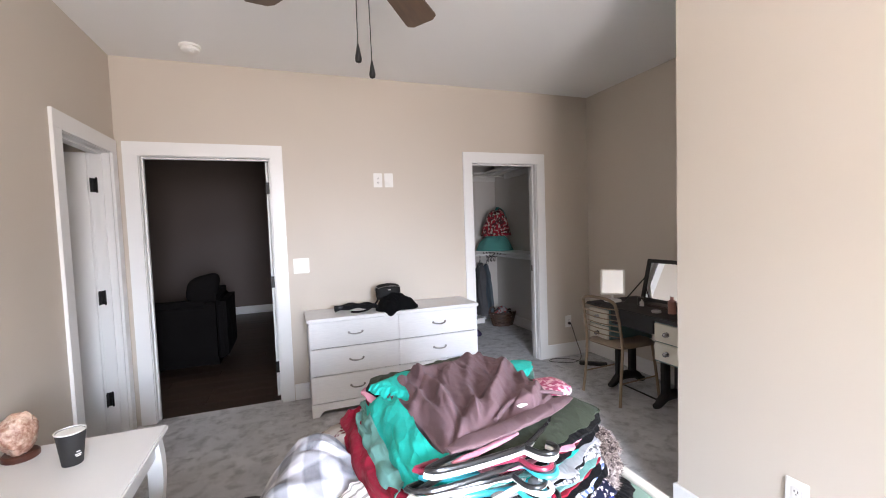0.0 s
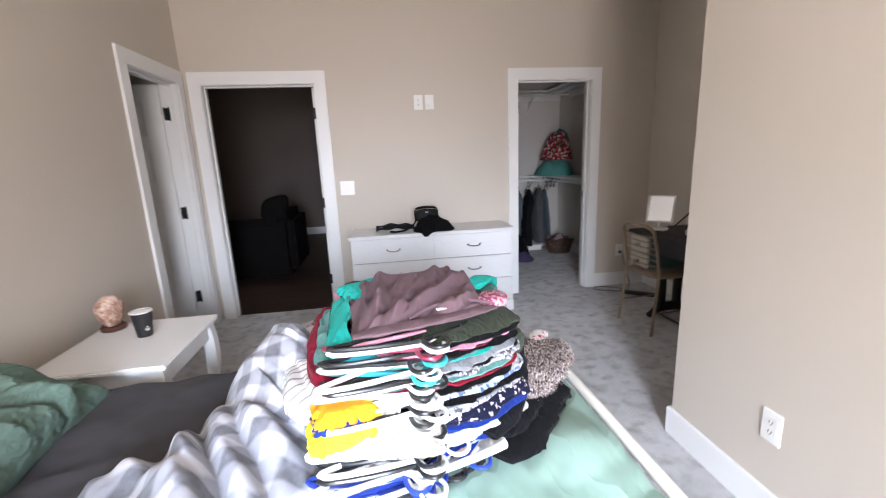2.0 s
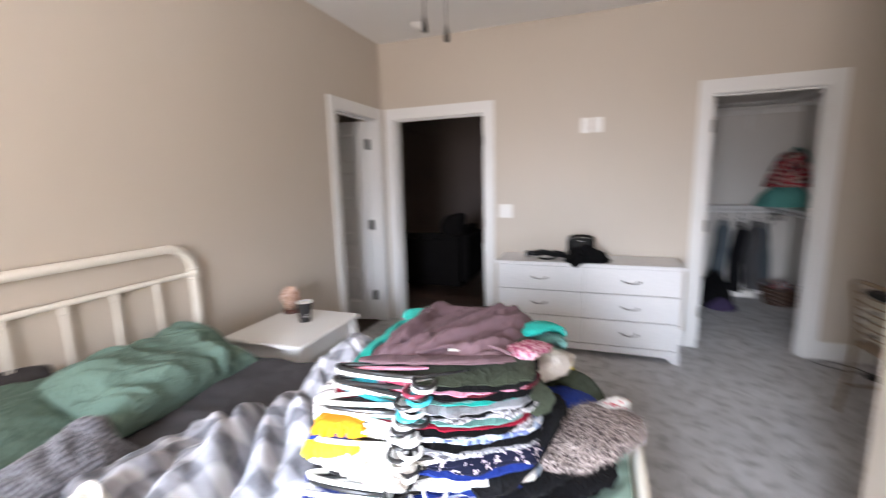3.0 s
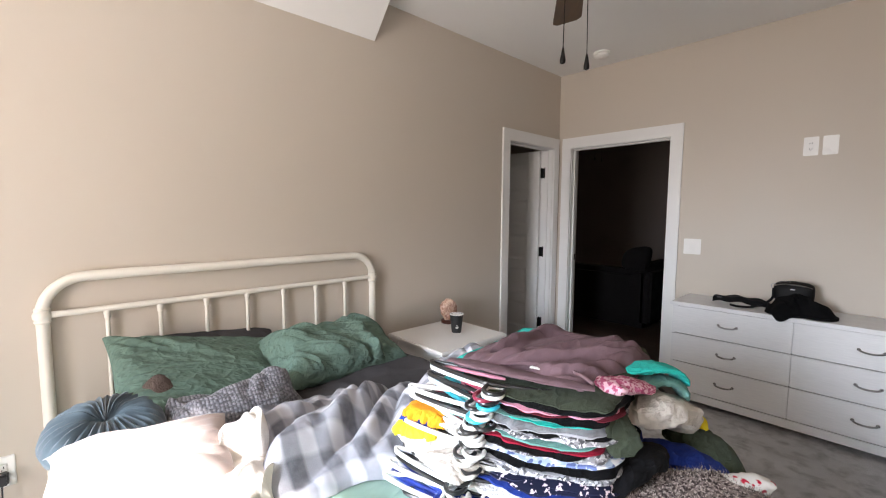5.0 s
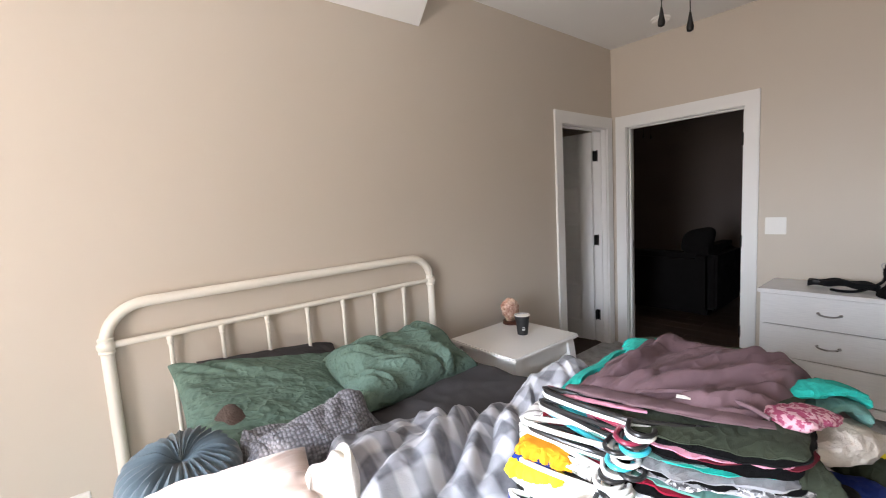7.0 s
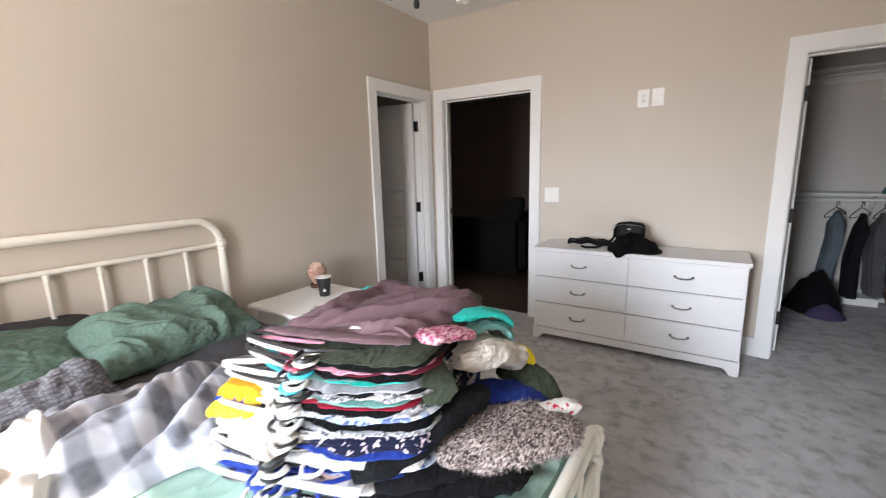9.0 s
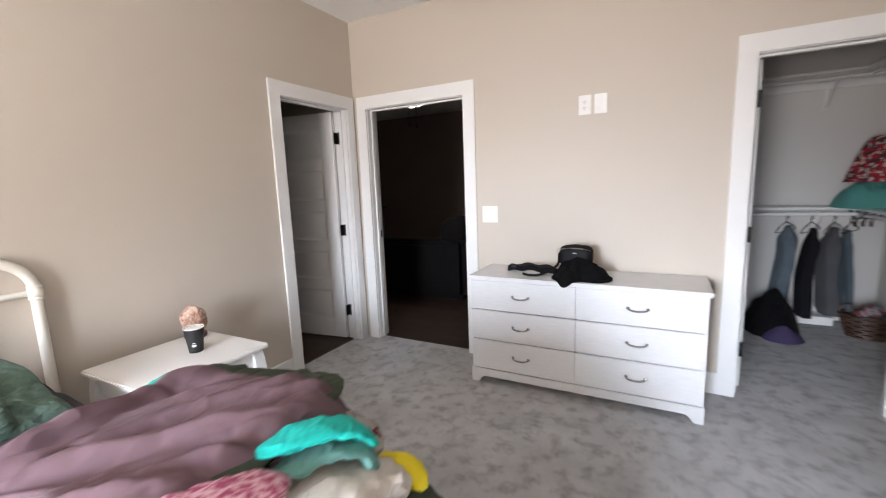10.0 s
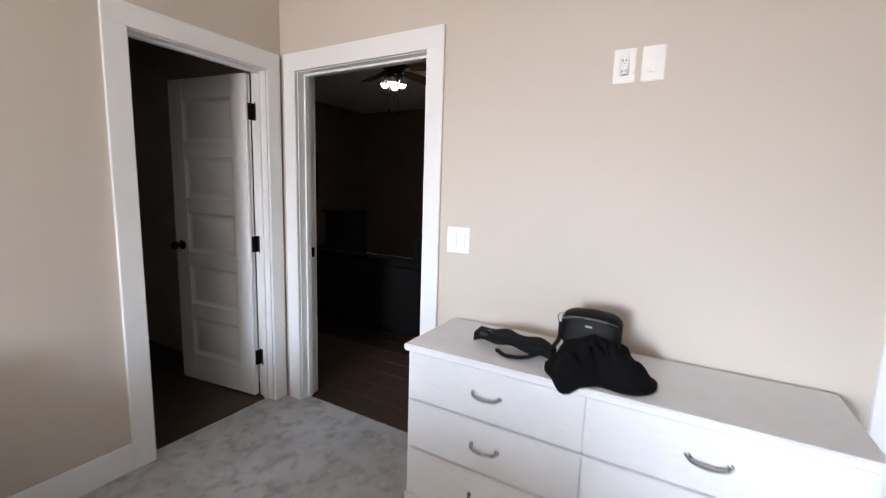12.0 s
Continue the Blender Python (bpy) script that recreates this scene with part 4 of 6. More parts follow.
def sleeve(name, points, w, h, material, label, category="garment", seed=1.0, thing_of=True, parent=None, group=""):
    """A flattened, wrinkled roll of cloth along points."""
    pts = smooth_line(points, 9)
    n = 22
    bm = bmesh.new()
    uv = bm.loops.layers.uv.new("uv")
    rings = []
    for i, p in enumerate(pts):
        d = (pts[min(i + 1, len(pts) - 1)] - pts[max(i - 1, 0)]).normalized()
        side = d.cross(Vector((0, 0, 1)))
        side = side.normalized() if side.length > 0.2 else Vector((1, 0, 0))
        up = side.cross(d).normalized()
        s = i / (len(pts) - 1)
        taper = 0.55 + 0.45 * min(1, min(s, 1 - s) * 7)
        ring = []
        for k in range(n):
            a = 2 * math.pi * k / n
            c, q = math.cos(a), math.sin(a)
            c, q = math.copysign(abs(c) ** 0.7, c), math.copysign(abs(q) ** 0.85, q)
            wr = 1 + 0.22 * n3(s * 9 + seed, c * 1.5, q * 1.5 + seed) + 0.15 * n3(s * 20 + seed, c * 3, q * 3)
            ring.append(bm.verts.new(p + side * (w / 2 * c * taper * wr) + up * (h / 2 * q * taper * wr)))
        rings.append(ring)
    m = len(rings) - 1
    for i in range(m):
        for k in range(n):
            f = bm.faces.new((rings[i][k], rings[i][(k + 1) % n], rings[i + 1][(k + 1) % n], rings[i + 1][k]))
            for lp, (a, b) in zip(f.loops, ((i, k), (i, k + 1), (i + 1, k + 1), (i + 1, k))):
                lp[uv].uv = (a / m, b / n)
    for r in (rings[0], rings[-1]):
        bm.faces.new(r)
    if parent:
        return part(name, bm, material, parent, label)
    return solid(name, bm, material, label, category, group=group)


PILE = "clothes piled on the bed"
C = {
    "black": fabric("black_cotton", (0.0045, 0.0045, 0.0055), 0.3, sheen=0.02),
    "white": fabric("white_cotton", (0.72, 0.71, 0.70), 0.06),
    "fluffy": fabric("white_shag", (0.74, 0.73, 0.70), 0.12, 90.0, 1.0, 0.4, 0.012),
    "floral": patterned("blue_floral", (0.42, 0.52, 0.66), (0.72, 0.74, 0.78), 30.0, 0.46, 0.54, (0.12, 0.16, 0.34)),
    "blue": fabric("royal_blue", (0.014, 0.034, 0.21), 0.15),
    "dots": patterned("navy_dots", (0.012, 0.014, 0.035), (0.72, 0.62, 0.66), 70.0, 0.60, 0.63),
    "sequin": patterned("silver_marl", (0.34, 0.34, 0.36), (0.10, 0.10, 0.11), 60.0, 0.48, 0.56, (0.66, 0.66, 0.68)),
    "grey": fabric("grey_jersey", (0.28, 0.28, 0.30), 0.12),
    "crimson": fabric("crimson_knit", (0.20, 0.008, 0.024), 0.15),
    "turq": fabric("turquoise_knit", (0.020, 0.40, 0.34), 0.10),
    "teal": fabric("dusty_teal", (0.11, 0.24, 0.22), 0.12),
    "cyan": fabric("cyan_cotton", (0.02, 0.22, 0.32), 0.12),
    "maroon": fabric("maroon_cotton", (0.11, 0.012, 0.022), 0.15),
    "olive": fabric("dark_olive", (0.040, 0.050, 0.034), 0.2),
    "pink": fabric("pink_cotton", (0.62, 0.27, 0.36), 0.1),
    "zebra": patterned("pink_zebra", (0.62, 0.38, 0.44), (0.33, 0.07, 0.14), 85.0, 0.47, 0.53),
    "orange": fabric("orange_cotton", (0.72, 0.30, 0.016), 0.1),
    "yellow": fabric("yellow_cotton", (0.76, 0.62, 0.03), 0.08),
    "cream": fabric("cream_knit", (0.62, 0.58, 0.53), 0.07, 220.0, 0.6),
    "stripe": striped("striped_linen", (0.70, 0.68, 0.66), (0.27, 0.26, 0.25), 15.0, 0.28),
    "pinstripe": striped("pinstriped_cotton", (0.66, 0.66, 0.66), (0.24, 0.24, 0.25), 26.0, 0.22),
    "leopard": patterned("taupe_spots", (0.30, 0.27, 0.25), (0.09, 0.015, 0.02), 26.0, 0.56, 0.6),
    "blush": fabric("blush_cotton", (0.62, 0.44, 0.40), 0.08),
}

for k in ("black", "white", "blue", "grey", "crimson", "turq", "teal", "olive", "pink", "cream"):
    crumpled(C[k], 22.0, 0.008, 0.5)


def garment(name, cx, cy, w, d, z0, th, rz, mat, label, seed, sag=0.03):
    """A folded garment: a soft slab with rolled sides and an uneven outline."""
    c, s = math.cos(radians(rz)), math.sin(radians(rz))

    def spot(u, v, up):
        a, b = 2 * u - 1, 2 * v - 1
        rad = max(abs(a), abs(b))
        k = rad / max(1e-6, (abs(a) ** 9 + abs(b) ** 9) ** (1 / 9)) if rad > 0 else 1.0
        a, b = a * k, b * k
        x = w / 2 * a * (1 + 0.06 * n3(b * 2.5, seed, 1.0)) + 0.008 * n3(a * 7, b * 7, seed) + 0.008 * a * a * n3(b * 6, seed * 2.3, 8.0)
        y = d / 2 * b * (1 + 0.05 * n3(a * 2.5, seed, 5.0)) + 0.008 * n3(b * 7, a * 7, seed + 3) + 0.009 * b * b * n3(a * 7, seed * 1.9, 3.0)
        y -= 0.045 * (1 - abs(a)) * max(0.0, -b) ** 3 * (1 if w > 0.3 else 0)
        roll = (max(0.0, 1 - rad ** 9)) ** 0.5
        base = z0 - sag * (max(0.0, rad - 0.55) / 0.45) ** 2 + 0.006 * n3(x * 6, y * 6, z0 * 5) + 0.003 * rad * n3(x * 22, y * 22, seed)
        z = base + th * (0.5 + (0.5 if up else -0.5) * roll) + (0.010 * billow(x, y, 80, 12.0, 0.4, seed) if up else 0.0)
        return Vector((cx + c * x - s * y, cy + s * x + c * y, z))

    bm = surface(36, 36, lambda u, v: spot(u, v, True), under=lambda u, v: spot(u, v, False) - Vector((0, 0, 0.0005)))
    return solid(name, bm, mat, label, "garment", group=PILE)


def hanger_mesh(r=0.0056):
    """A plastic clothes hanger lying flat, neck at the origin, hook towards -y."""
    pts = [(0.0, 0.004, 0.0), (0.0, -0.022, 0.0)]
    pts += [(0.026 - 0.026 * math.cos(radians(a)) - 0.0, -0.030 - 0.030 * math.sin(radians(a)), 0.0) for a in range(0, 200, 18)]
    bm = tube(pts, r, 8)
    body = smooth_line([(0.0, 0.0, 0), (0.03, 0.006, 0), (0.12, 0.030, 0), (0.19, 0.056, 0), (0.205, 0.070, 0), (0.19, 0.080, 0), (0.0, 0.080, 0), (-0.19, 0.080, 0), (-0.205, 0.070, 0), (-0.19, 0.056, 0), (-0.12, 0.030, 0), (-0.03, 0.006, 0)], 4)
    tube(body[:-1], r * 1.15, 8, bm, closed=True)
    return bm


def shoulder_hanger_mesh():
    """A thick moulded hanger with broad arms and no bar, lying flat, hook towards -y."""
    pts = [(0.0, 0.004, 0.0), (0.0, -0.028, 0.0)]
    pts += [(0.028 - 0.028 * math.cos(radians(a)), -0.036 - 0.032 * math.sin(radians(a)), 0.0) for a in range(0, 215, 18)]
    bm = tube(pts, 0.0048, 8)
    arm = smooth_line([(-0.21, 0.115, -0.006), (-0.17, 0.082, 0.002), (-0.08, 0.032, 0.006), (0.0, 0.004, 0.006), (0.08, 0.032, 0.006), (0.17, 0.082, 0.002), (0.21, 0.115, -0.006)], 5)
    tube(arm, [0.0085 + 0.0045 * abs(2 * i / (len(arm) - 1) - 1) ** 2 for i in range(len(arm))], 10, bm)
    return bm


H_MATS = [plain("hanger_" + k, v, 0.28, var=0.03, bump=0.02) for k, v in (("white", (0.80, 0.80, 0.78)), ("black", (0.014, 0.014, 0.015)), ("cyan", (0.05, 0.48, 0.62)), ("blue", (0.015, 0.04, 0.30)), ("maroon", (0.22, 0.02, 0.05)))]
H_NAMES = ["white", "black", "cyan", "navy blue", "maroon"]
H_MESH, S_MESH = [], []
for hm in H_MATS:
    for made, shape in ((H_MESH, hanger_mesh), (S_MESH, shoulder_hanger_mesh)):
        me = mesh_of(shape(), "hanger")
        me.materials.append(hm)
        made.append(me)


def hanger(k, x, y, z, rz=0.0, rx=0.0, ry=0.0, label="", meshes=H_MESH):
    o = new("clothes_hanger", meshes[k])
    o.matrix_world = pose(x, y, z, rx, ry, rz)
    return tagged(o, label or "%s plastic clothes hanger holding a piled garment" % H_NAMES[k], "hanger", "hangers in the pile")


LAYERS = [
    ("black", 0.46, "folded black garment at the bottom of the pile"),
    ("grey", 0.45, "folded grey garment low in the pile"),
    ("black", 0.45, "folded black trousers in the pile"),
    ("white", 0.44, "folded white blouse low in the pile"),
    ("black", 0.45, "folded black skirt in the pile"),
    ("blush", 0.44, "folded blush pink garment in the pile"),
    ("floral", 0.44, "folded light blue floral blouse in the pile"),
    ("blue", 0.43, "folded blue blouse in the pile"),
    ("floral", 0.43, "folded blue patterned top in the pile"),
    ("fluffy", 0.42, "folded white shaggy fleece top in the pile"),
    ("fluffy", 0.42, "folded white shaggy sweater in the pile"),
    ("black", 0.42, "folded black top in the pile"),
    ("black", 0.42, "folded black knit top in the pile"),
    ("blue", 0.41, "folded royal blue top in the pile"),
    ("dots", 0.43, "folded navy top with pale dots in the pile"),
    ("dots", 0.42, "folded dotted navy shirt in the pile"),
    ("sequin", 0.43, "folded silver grey marled top in the pile"),
    ("sequin", 0.42, "folded silver sequinned top in the pile"),
    ("grey", 0.42, "folded pale grey top in the pile"),
    ("black", 0.41, "folded black camisole in the pile"),
    ("sequin", 0.42, "folded grey heathered top in the pile"),
    ("floral", 0.41, "folded pale blue floral tee in the pile"),
    ("sequin", 0.41, "folded grey sequinned top in the pile"),
    ("black", 0.42, "folded black shirt in the pile"),
    ("crimson", 0.42, "folded crimson top in the pile"),
    ("teal", 0.41, "folded dusty teal shirt in the pile"),
    ("sequin", 0.40, "folded silver marled shirt in the pile"),
    ("black", 0.41, "folded black blouse in the pile"),
    ("grey", 0.38, "folded soft grey top in the pile"),
    ("turq", 0.38, "folded turquoise top in the pile"),
    ("teal", 0.36, "folded dusty teal top in the pile"),
    ("black", 0.40, "folded black vest in the pile"),
    ("maroon", 0.40, "folded maroon top in the pile"),
    ("pink", 0.39, "folded pink top in the pile"),
    ("black", 0.40, "folded black cardigan in the pile"),
    ("olive", 0.39, "folded dark olive top in the pile"),
]
rng = random.Random(5)
N = len(LAYERS)
STEP = 0.346 / N
HK = [1, 0, 3, 0, 0, 3, 0, 1, 0, 0, 1, 0, 0, 1, 0, 1, 0, 0, 1, 0, 1, 0, 0, 0, 1, 0, 1, 2, 0, 0, 1, 2, 1, 4, 0, 1]
LEAN = 16.0
EX, EY = Vector((math.cos(radians(LEAN)), math.sin(radians(LEAN)), 0)), Vector((-0.02, 1.0, 0))
for i, (k, w, text) in enumerate(LAYERS):
    s = i / (N - 1)
    z = 0.592 + STEP * i
    neck = Vector((0.540 + 0.040 * s + rng.uniform(-0.02, 0.02), 0.715 + 0.120 * s + rng.uniform(-0.014, 0.014), z))
    front = neck + EY * (0.032 + 0.08 * (1 - s) ** 3 + rng.uniform(-0.014, 0.010))
    deep = 1.42 + 0.02 * s + rng.uniform(-0.03, 0.03) - front.y
    mid = front + EX * (0.03 + 0.03 * (1 - s)) + EY * (deep / 2)
    turn = LEAN + rng.uniform(-5, 5)
    garment("folded_garment", mid.x, mid.y, w + 0.04, deep, z, rng.uniform(0.0080, 0.0115) * (1.7 if k in ("fluffy", "dots", "sequin") else 1.0), turn, C[k], text, i * 1.37, 0.010)
    hanger(HK[i], neck.x, neck.y, z + 0.007, turn + rng.uniform(-12, 12), rng.uniform(-3, 3), rng.uniform(-3, 3))

PZ = 0.592 + STEP * N


def over_pile(a, b, z):
    """A place on the pile's top: a along its front edge, b towards its back, z above the top layer."""
    return Vector((0.61, 0.915, PZ)) + EX * a + EY * b + Vector((0, 0, z))


def mauve_top(u, v):
    a, b = -0.205 + 0.43 * u, 0.0 + 0.55 * v
    a += 0.03 * n3(v * 3, u, 2.0) + 0.05 * (v - 0.5) * (u - 0.7)
    b += 0.03 * n3(u * 3, v, 4.0) - 0.09 * (2 * u - 1) ** 2 * v
    r = math.hypot(a + 0.14, b + 0.13)
    th = math.atan2(b + 0.13, a + 0.14)
    wave = 0.5 + 0.5 * math.sin(th * 21.0 + 2.6 * n3(r * 3.5, th * 1.6, 3.0) + 2.0 * r)
    fan = 0.022 * wave ** 1.8 * ease(0.08, 0.30, r) * (0.85 + 0.5 * n3(a * 5, b * 5, 8.0))
    ridge = 0.5 + 0.5 * math.sin(th * 43.0 + 6.5 * n3(r * 4.5, th * 2.6, 6.0))
    fan += 0.014 * ridge ** 1.3 * ease(0.10, 0.34, r) * (0.8 + 0.7 * n3(a * 7, b * 7, 1.0))
    fine = 0.045 * billow(a, b, 52, 13.0, 0.25, 5.0) + 0.012 * billow(a, b, 85, 30.0, 0.3, 2.0)
    e = ease(0.0, 0.14, min(u, 1 - u, v, 1 - v) * 2)
    z = 0.008 + (fan + fine * 0.8) * (0.3 + 0.7 * e) + 0.006 * math.sin(math.pi * u) * math.sin(math.pi * min(1, v * 0.95))
    z -= 0.085 * ease(0.74, 1.0, v) ** 1.6 + 0.035 * ease(0.88, 1.0, u) ** 1.5 + 0.020 * ease(0.12, 0.0, u)
    return over_pile(a, b, z)


mauve = thing("sweater", "mauve ribbed knit sweater draped over the top of the pile", "sweater", PILE)
part("sweater_body", surface(220, 150, mauve_top, 0.012), MAUVE, mauve)
sleeve("sleeve", [over_pile(-0.19, -0.012, 0.016), over_pile(-0.06, -0.022, 0.020), over_pile(0.07, -0.018, 0.018), over_pile(0.22, 0.005, 0.012)], 0.05, 0.012, MAUVE, "", parent=mauve, seed=3.0)
part("collar", tube(smooth_line([over_pile(-0.04, 0.012, 0.026), over_pile(0.02, 0.045, 0.030), over_pile(0.09, 0.06, 0.032), over_pile(0.16, 0.045, 0.028), over_pile(0.21, 0.02, 0.018)], 6), 0.005, 8), MAUVE, mauve)
part("care_tag", moved(box(-0.014, 0.014, -0.006, 0.006, 0, 0.0015), Matrix.Translation(over_pile(0.055, 0.02, 0.030)) @ pose(0, 0, 0, 6, 0, 20)), PLASTIC_W, mauve, "white sewn-in label")


def drape(name, inner, outer, material, label, seed, bulge=0.018):
    """Cloth that hangs down the pile's flank, from an upper edge to a lower one, with folds across it."""
    def top(u, v):
        p, q = along_line(inner, u), along_line(outer, u)
        r = p.lerp(q, v)
        out = (q - p).cross(along_line(inner, min(1, u + 0.02)) - along_line(inner, max(0, u - 0.02)))
        out = out.normalized() if out.length > 1e-6 else Vector((0, 0, 1))
        if out.z < 0:
            out = -out
        h = bulge * math.sin(math.pi * v) + 0.05 * bulge / 0.018 * (billow(u * 0.5, v * 0.14, 8, 9.0, 0.6, seed) - 0.12) + 0.010 * n3(u * 9, v * 3, seed)
        return r + out * h + Vector((0, 0, 0.008 * n3(u * 7, seed, v)))

    return solid(name, surface(90, 28, top, 0.010), material, label, "garment", group=PILE)


sleeve("striped_sleeve", [(0.815, 1.02, PZ + 0.006), (0.84, 1.08, PZ + 0.0), (0.855, 1.14, PZ - 0.012), (0.855, 1.20, PZ - 0.035)], 0.085, 0.034, C["zebra"], "pink zebra-striped sleeve hanging from the pile", seed=4.0, group=PILE)
sleeve("olive_sleeve", [(0.80, 1.0, PZ - 0.012), (0.85, 1.0, PZ - 0.035), (0.885, 0.995, PZ - 0.08), (0.90, 0.985, PZ - 0.135)], 0.09, 0.012, C["olive"], "dark olive sleeve hanging down the pile's side", seed=31.0, group=PILE)
garment("folded_garment", 0.450, 1.265, 0.16, 0.19, PZ + 0.003, 0.014, 24, C["turq"], "bright turquoise folded top showing beside the sweater", 33.0, 0.02)
sleeve("pink_hem", [over_pile(-0.19, -0.03, 0.0), over_pile(-0.10, -0.036, 0.002), over_pile(0.0, -0.028, 0.0)], 0.016, 0.008, C["pink"], "pink rolled garment hem under the sweater", seed=5.0, group=PILE)
drape("turquoise_sleeve", [(0.44, 1.34, 0.925), (0.41, 1.20, 0.942), (0.405, 1.05, 0.945), (0.415, 0.93, 0.935), (0.47, 0.885, 0.915), (0.58, 0.885, 0.905)],
      [(0.36, 1.34, 0.87), (0.335, 1.20, 0.87), (0.335, 1.05, 0.865), (0.355, 0.90, 0.862), (0.44, 0.842, 0.872), (0.57, 0.862, 0.885)], C["turq"], "turquoise knit sleeve folded over the pile's side", 6.0)
drape("teal_sleeve", [(0.37, 1.33, 0.88), (0.345, 1.20, 0.88), (0.345, 1.06, 0.875), (0.36, 0.93, 0.87)],
      [(0.315, 1.33, 0.845), (0.295, 1.20, 0.84), (0.295, 1.06, 0.835), (0.325, 0.90, 0.838)], C["teal"], "dusty teal sleeve hanging down the pile's side", 7.0, 0.012)
drape("crimson_sleeve", [(0.33, 1.36, 0.86), (0.31, 1.20, 0.855), (0.32, 1.06, 0.85), (0.345, 0.93, 0.848), (0.42, 0.862, 0.852), (0.52, 0.858, 0.856)],
      [(0.265, 1.38, 0.83), (0.26, 1.22, 0.825), (0.275, 1.05, 0.815), (0.315, 0.90, 0.822), (0.405, 0.830, 0.832), (0.51, 0.838, 0.842)], C["crimson"], "crimson sleeve trailing along the pile's side", 9.0, 0.010)
sleeve("turquoise_sleeve", [(0.80, 1.20, PZ - 0.002), (0.85, 1.28, PZ + 0.002), (0.885, 1.34, PZ - 0.015), (0.905, 1.38, PZ - 0.06)], 0.08, 0.022, C["turq"], "turquoise knit sleeve drooping at the pile's back", seed=7.0, group=PILE)
sleeve("teal_sleeve", [(0.82, 1.20, PZ - 0.040), (0.865, 1.29, PZ - 0.036), (0.895, 1.345, PZ - 0.055), (0.915, 1.37, PZ - 0.10)], 0.075, 0.026, C["teal"], "dusty teal sleeve drooping at the pile's back", seed=8.0, group=PILE)
sleeve("spotted_sleeve", [(0.40, 1.20, PZ - 0.15), (0.31, 1.29, PZ - 0.13), (0.22, 1.38, PZ - 0.15)], 0.13, 0.05, C["leopard"], "taupe spotted sleeve at the pile's side", seed=10.0, group=PILE)
sleeve("spotted_sleeve", [(0.72, 1.40, PZ - 0.075), (0.82, 1.41, PZ - 0.075), (0.89, 1.40, PZ - 0.11)], 0.09, 0.035, C["leopard"], "taupe spotted sleeve at the pile's back", seed=11.0, group=PILE)
drape("striped_garment", [(0.27, 1.06, 0.812), (0.31, 0.93, 0.815), (0.40, 0.84, 0.812), (0.54, 0.81, 0.805)],
      [(0.205, 1.02, 0.765), (0.25, 0.88, 0.755), (0.36, 0.80, 0.762), (0.53, 0.785, 0.775)], C["stripe"], "white garment with grey stripes sliding off the pile", 12.0, 0.014)
sleeve("pinstriped_sleeve", [(0.34, 0.88, PZ - 0.22), (0.26, 1.0, PZ - 0.18), (0.20, 1.14, PZ - 0.165), (0.19, 1.29, PZ - 0.20)], 0.08, 0.035, C["pinstripe"], "white pinstriped sleeve beside the pile", seed=13.0, group=PILE)
sleeve("white_sleeve", [(0.52, 0.72, PZ - 0.20), (0.43, 0.80, PZ - 0.19), (0.37, 0.90, PZ - 0.19)], 0.12, 0.035, C["white"], "white sleeve at the pile's side", seed=14.0, group=PILE)
garment("orange_shirt", 0.40, 0.800, 0.15, 0.11, 0.800, 0.020, 14, C["orange"], "bright orange shirt folded at the pile's corner", 15.0, 0.02)
garment("blue_shirt", 0.39, 0.780, 0.12, 0.08, 0.780, 0.018, 12, C["blue"], "blue shirt folded under the orange one", 16.0, 0.01)
garment("yellow_shirt", 0.395, 0.775, 0.16, 0.12, 0.758, 0.020, 14, C["yellow"], "bright yellow shirt edge in the pile", 17.0, 0.02)
garment("cream_shirt", 0.50, 0.745, 0.26, 0.11, 0.735, 0.016, -8, C["cream"], "cream shirt low in the pile", 18.0, 0.01)
sleeve("cream_sweater", [(0.83, 1.16, 0.83), (0.865, 1.27, 0.825), (0.875, 1.38, 0.785), (0.87, 1.47, 0.70)], 0.15, 0.085, C["cream"], "cream knit sweater slumped behind the pile", "sweater", 19.0, group=PILE)
sleeve("yellow_sleeve", [(0.82, 1.48, 0.74), (0.895, 1.50, 0.745), (0.945, 1.49, 0.70)], 0.05, 0.03, C["yellow"], "yellow sleeve behind the cream sweater", seed=20.0, group=PILE)
sleeve("olive_sleeve", [(0.84, 1.45, 0.68), (0.95, 1.45, 0.685), (1.05, 1.40, 0.62)], 0.13, 0.05, C["olive"], "dark olive sleeve beside the pile", seed=21.0, group=PILE)
sleeve("royal_blue_garment", [(0.83, 1.25, 0.68), (0.94, 1.33, 0.672), (1.055, 1.35, 0.625)], 0.13, 0.05, C["blue"], "royal blue garment beside the pile", seed=22.0, group=PILE)
sleeve("grey_sleeve", [(0.86, 1.20, 0.645), (0.98, 1.27, 0.645), (1.11, 1.33, 0.61)], 0.12, 0.05, C["grey"], "grey sleeve beside the pile", seed=23.0, group=PILE)
sleeve("patterned_sock", [(0.98, 1.22, 0.66), (1.06, 1.30, 0.67), (1.13, 1.385, 0.665)], 0.06, 0.035, patterned("red_fairisle", (0.72, 0.71, 0.69), (0.55, 0.02, 0.06), 38.0, 0.56, 0.6), "white knit sock with a red pattern", "sock", 24.0, group=PILE)
jacket = thing("jacket", "black jacket slumped beside the pile", "jacket", PILE)
sleeve("jacket_body", [(0.75, 0.82, 0.66), (0.83, 0.92, 0.70), (0.885, 1.06, 0.745), (0.90, 1.20, 0.74)], 0.11, 0.05, C["black"], "", parent=jacket, seed=25.0)
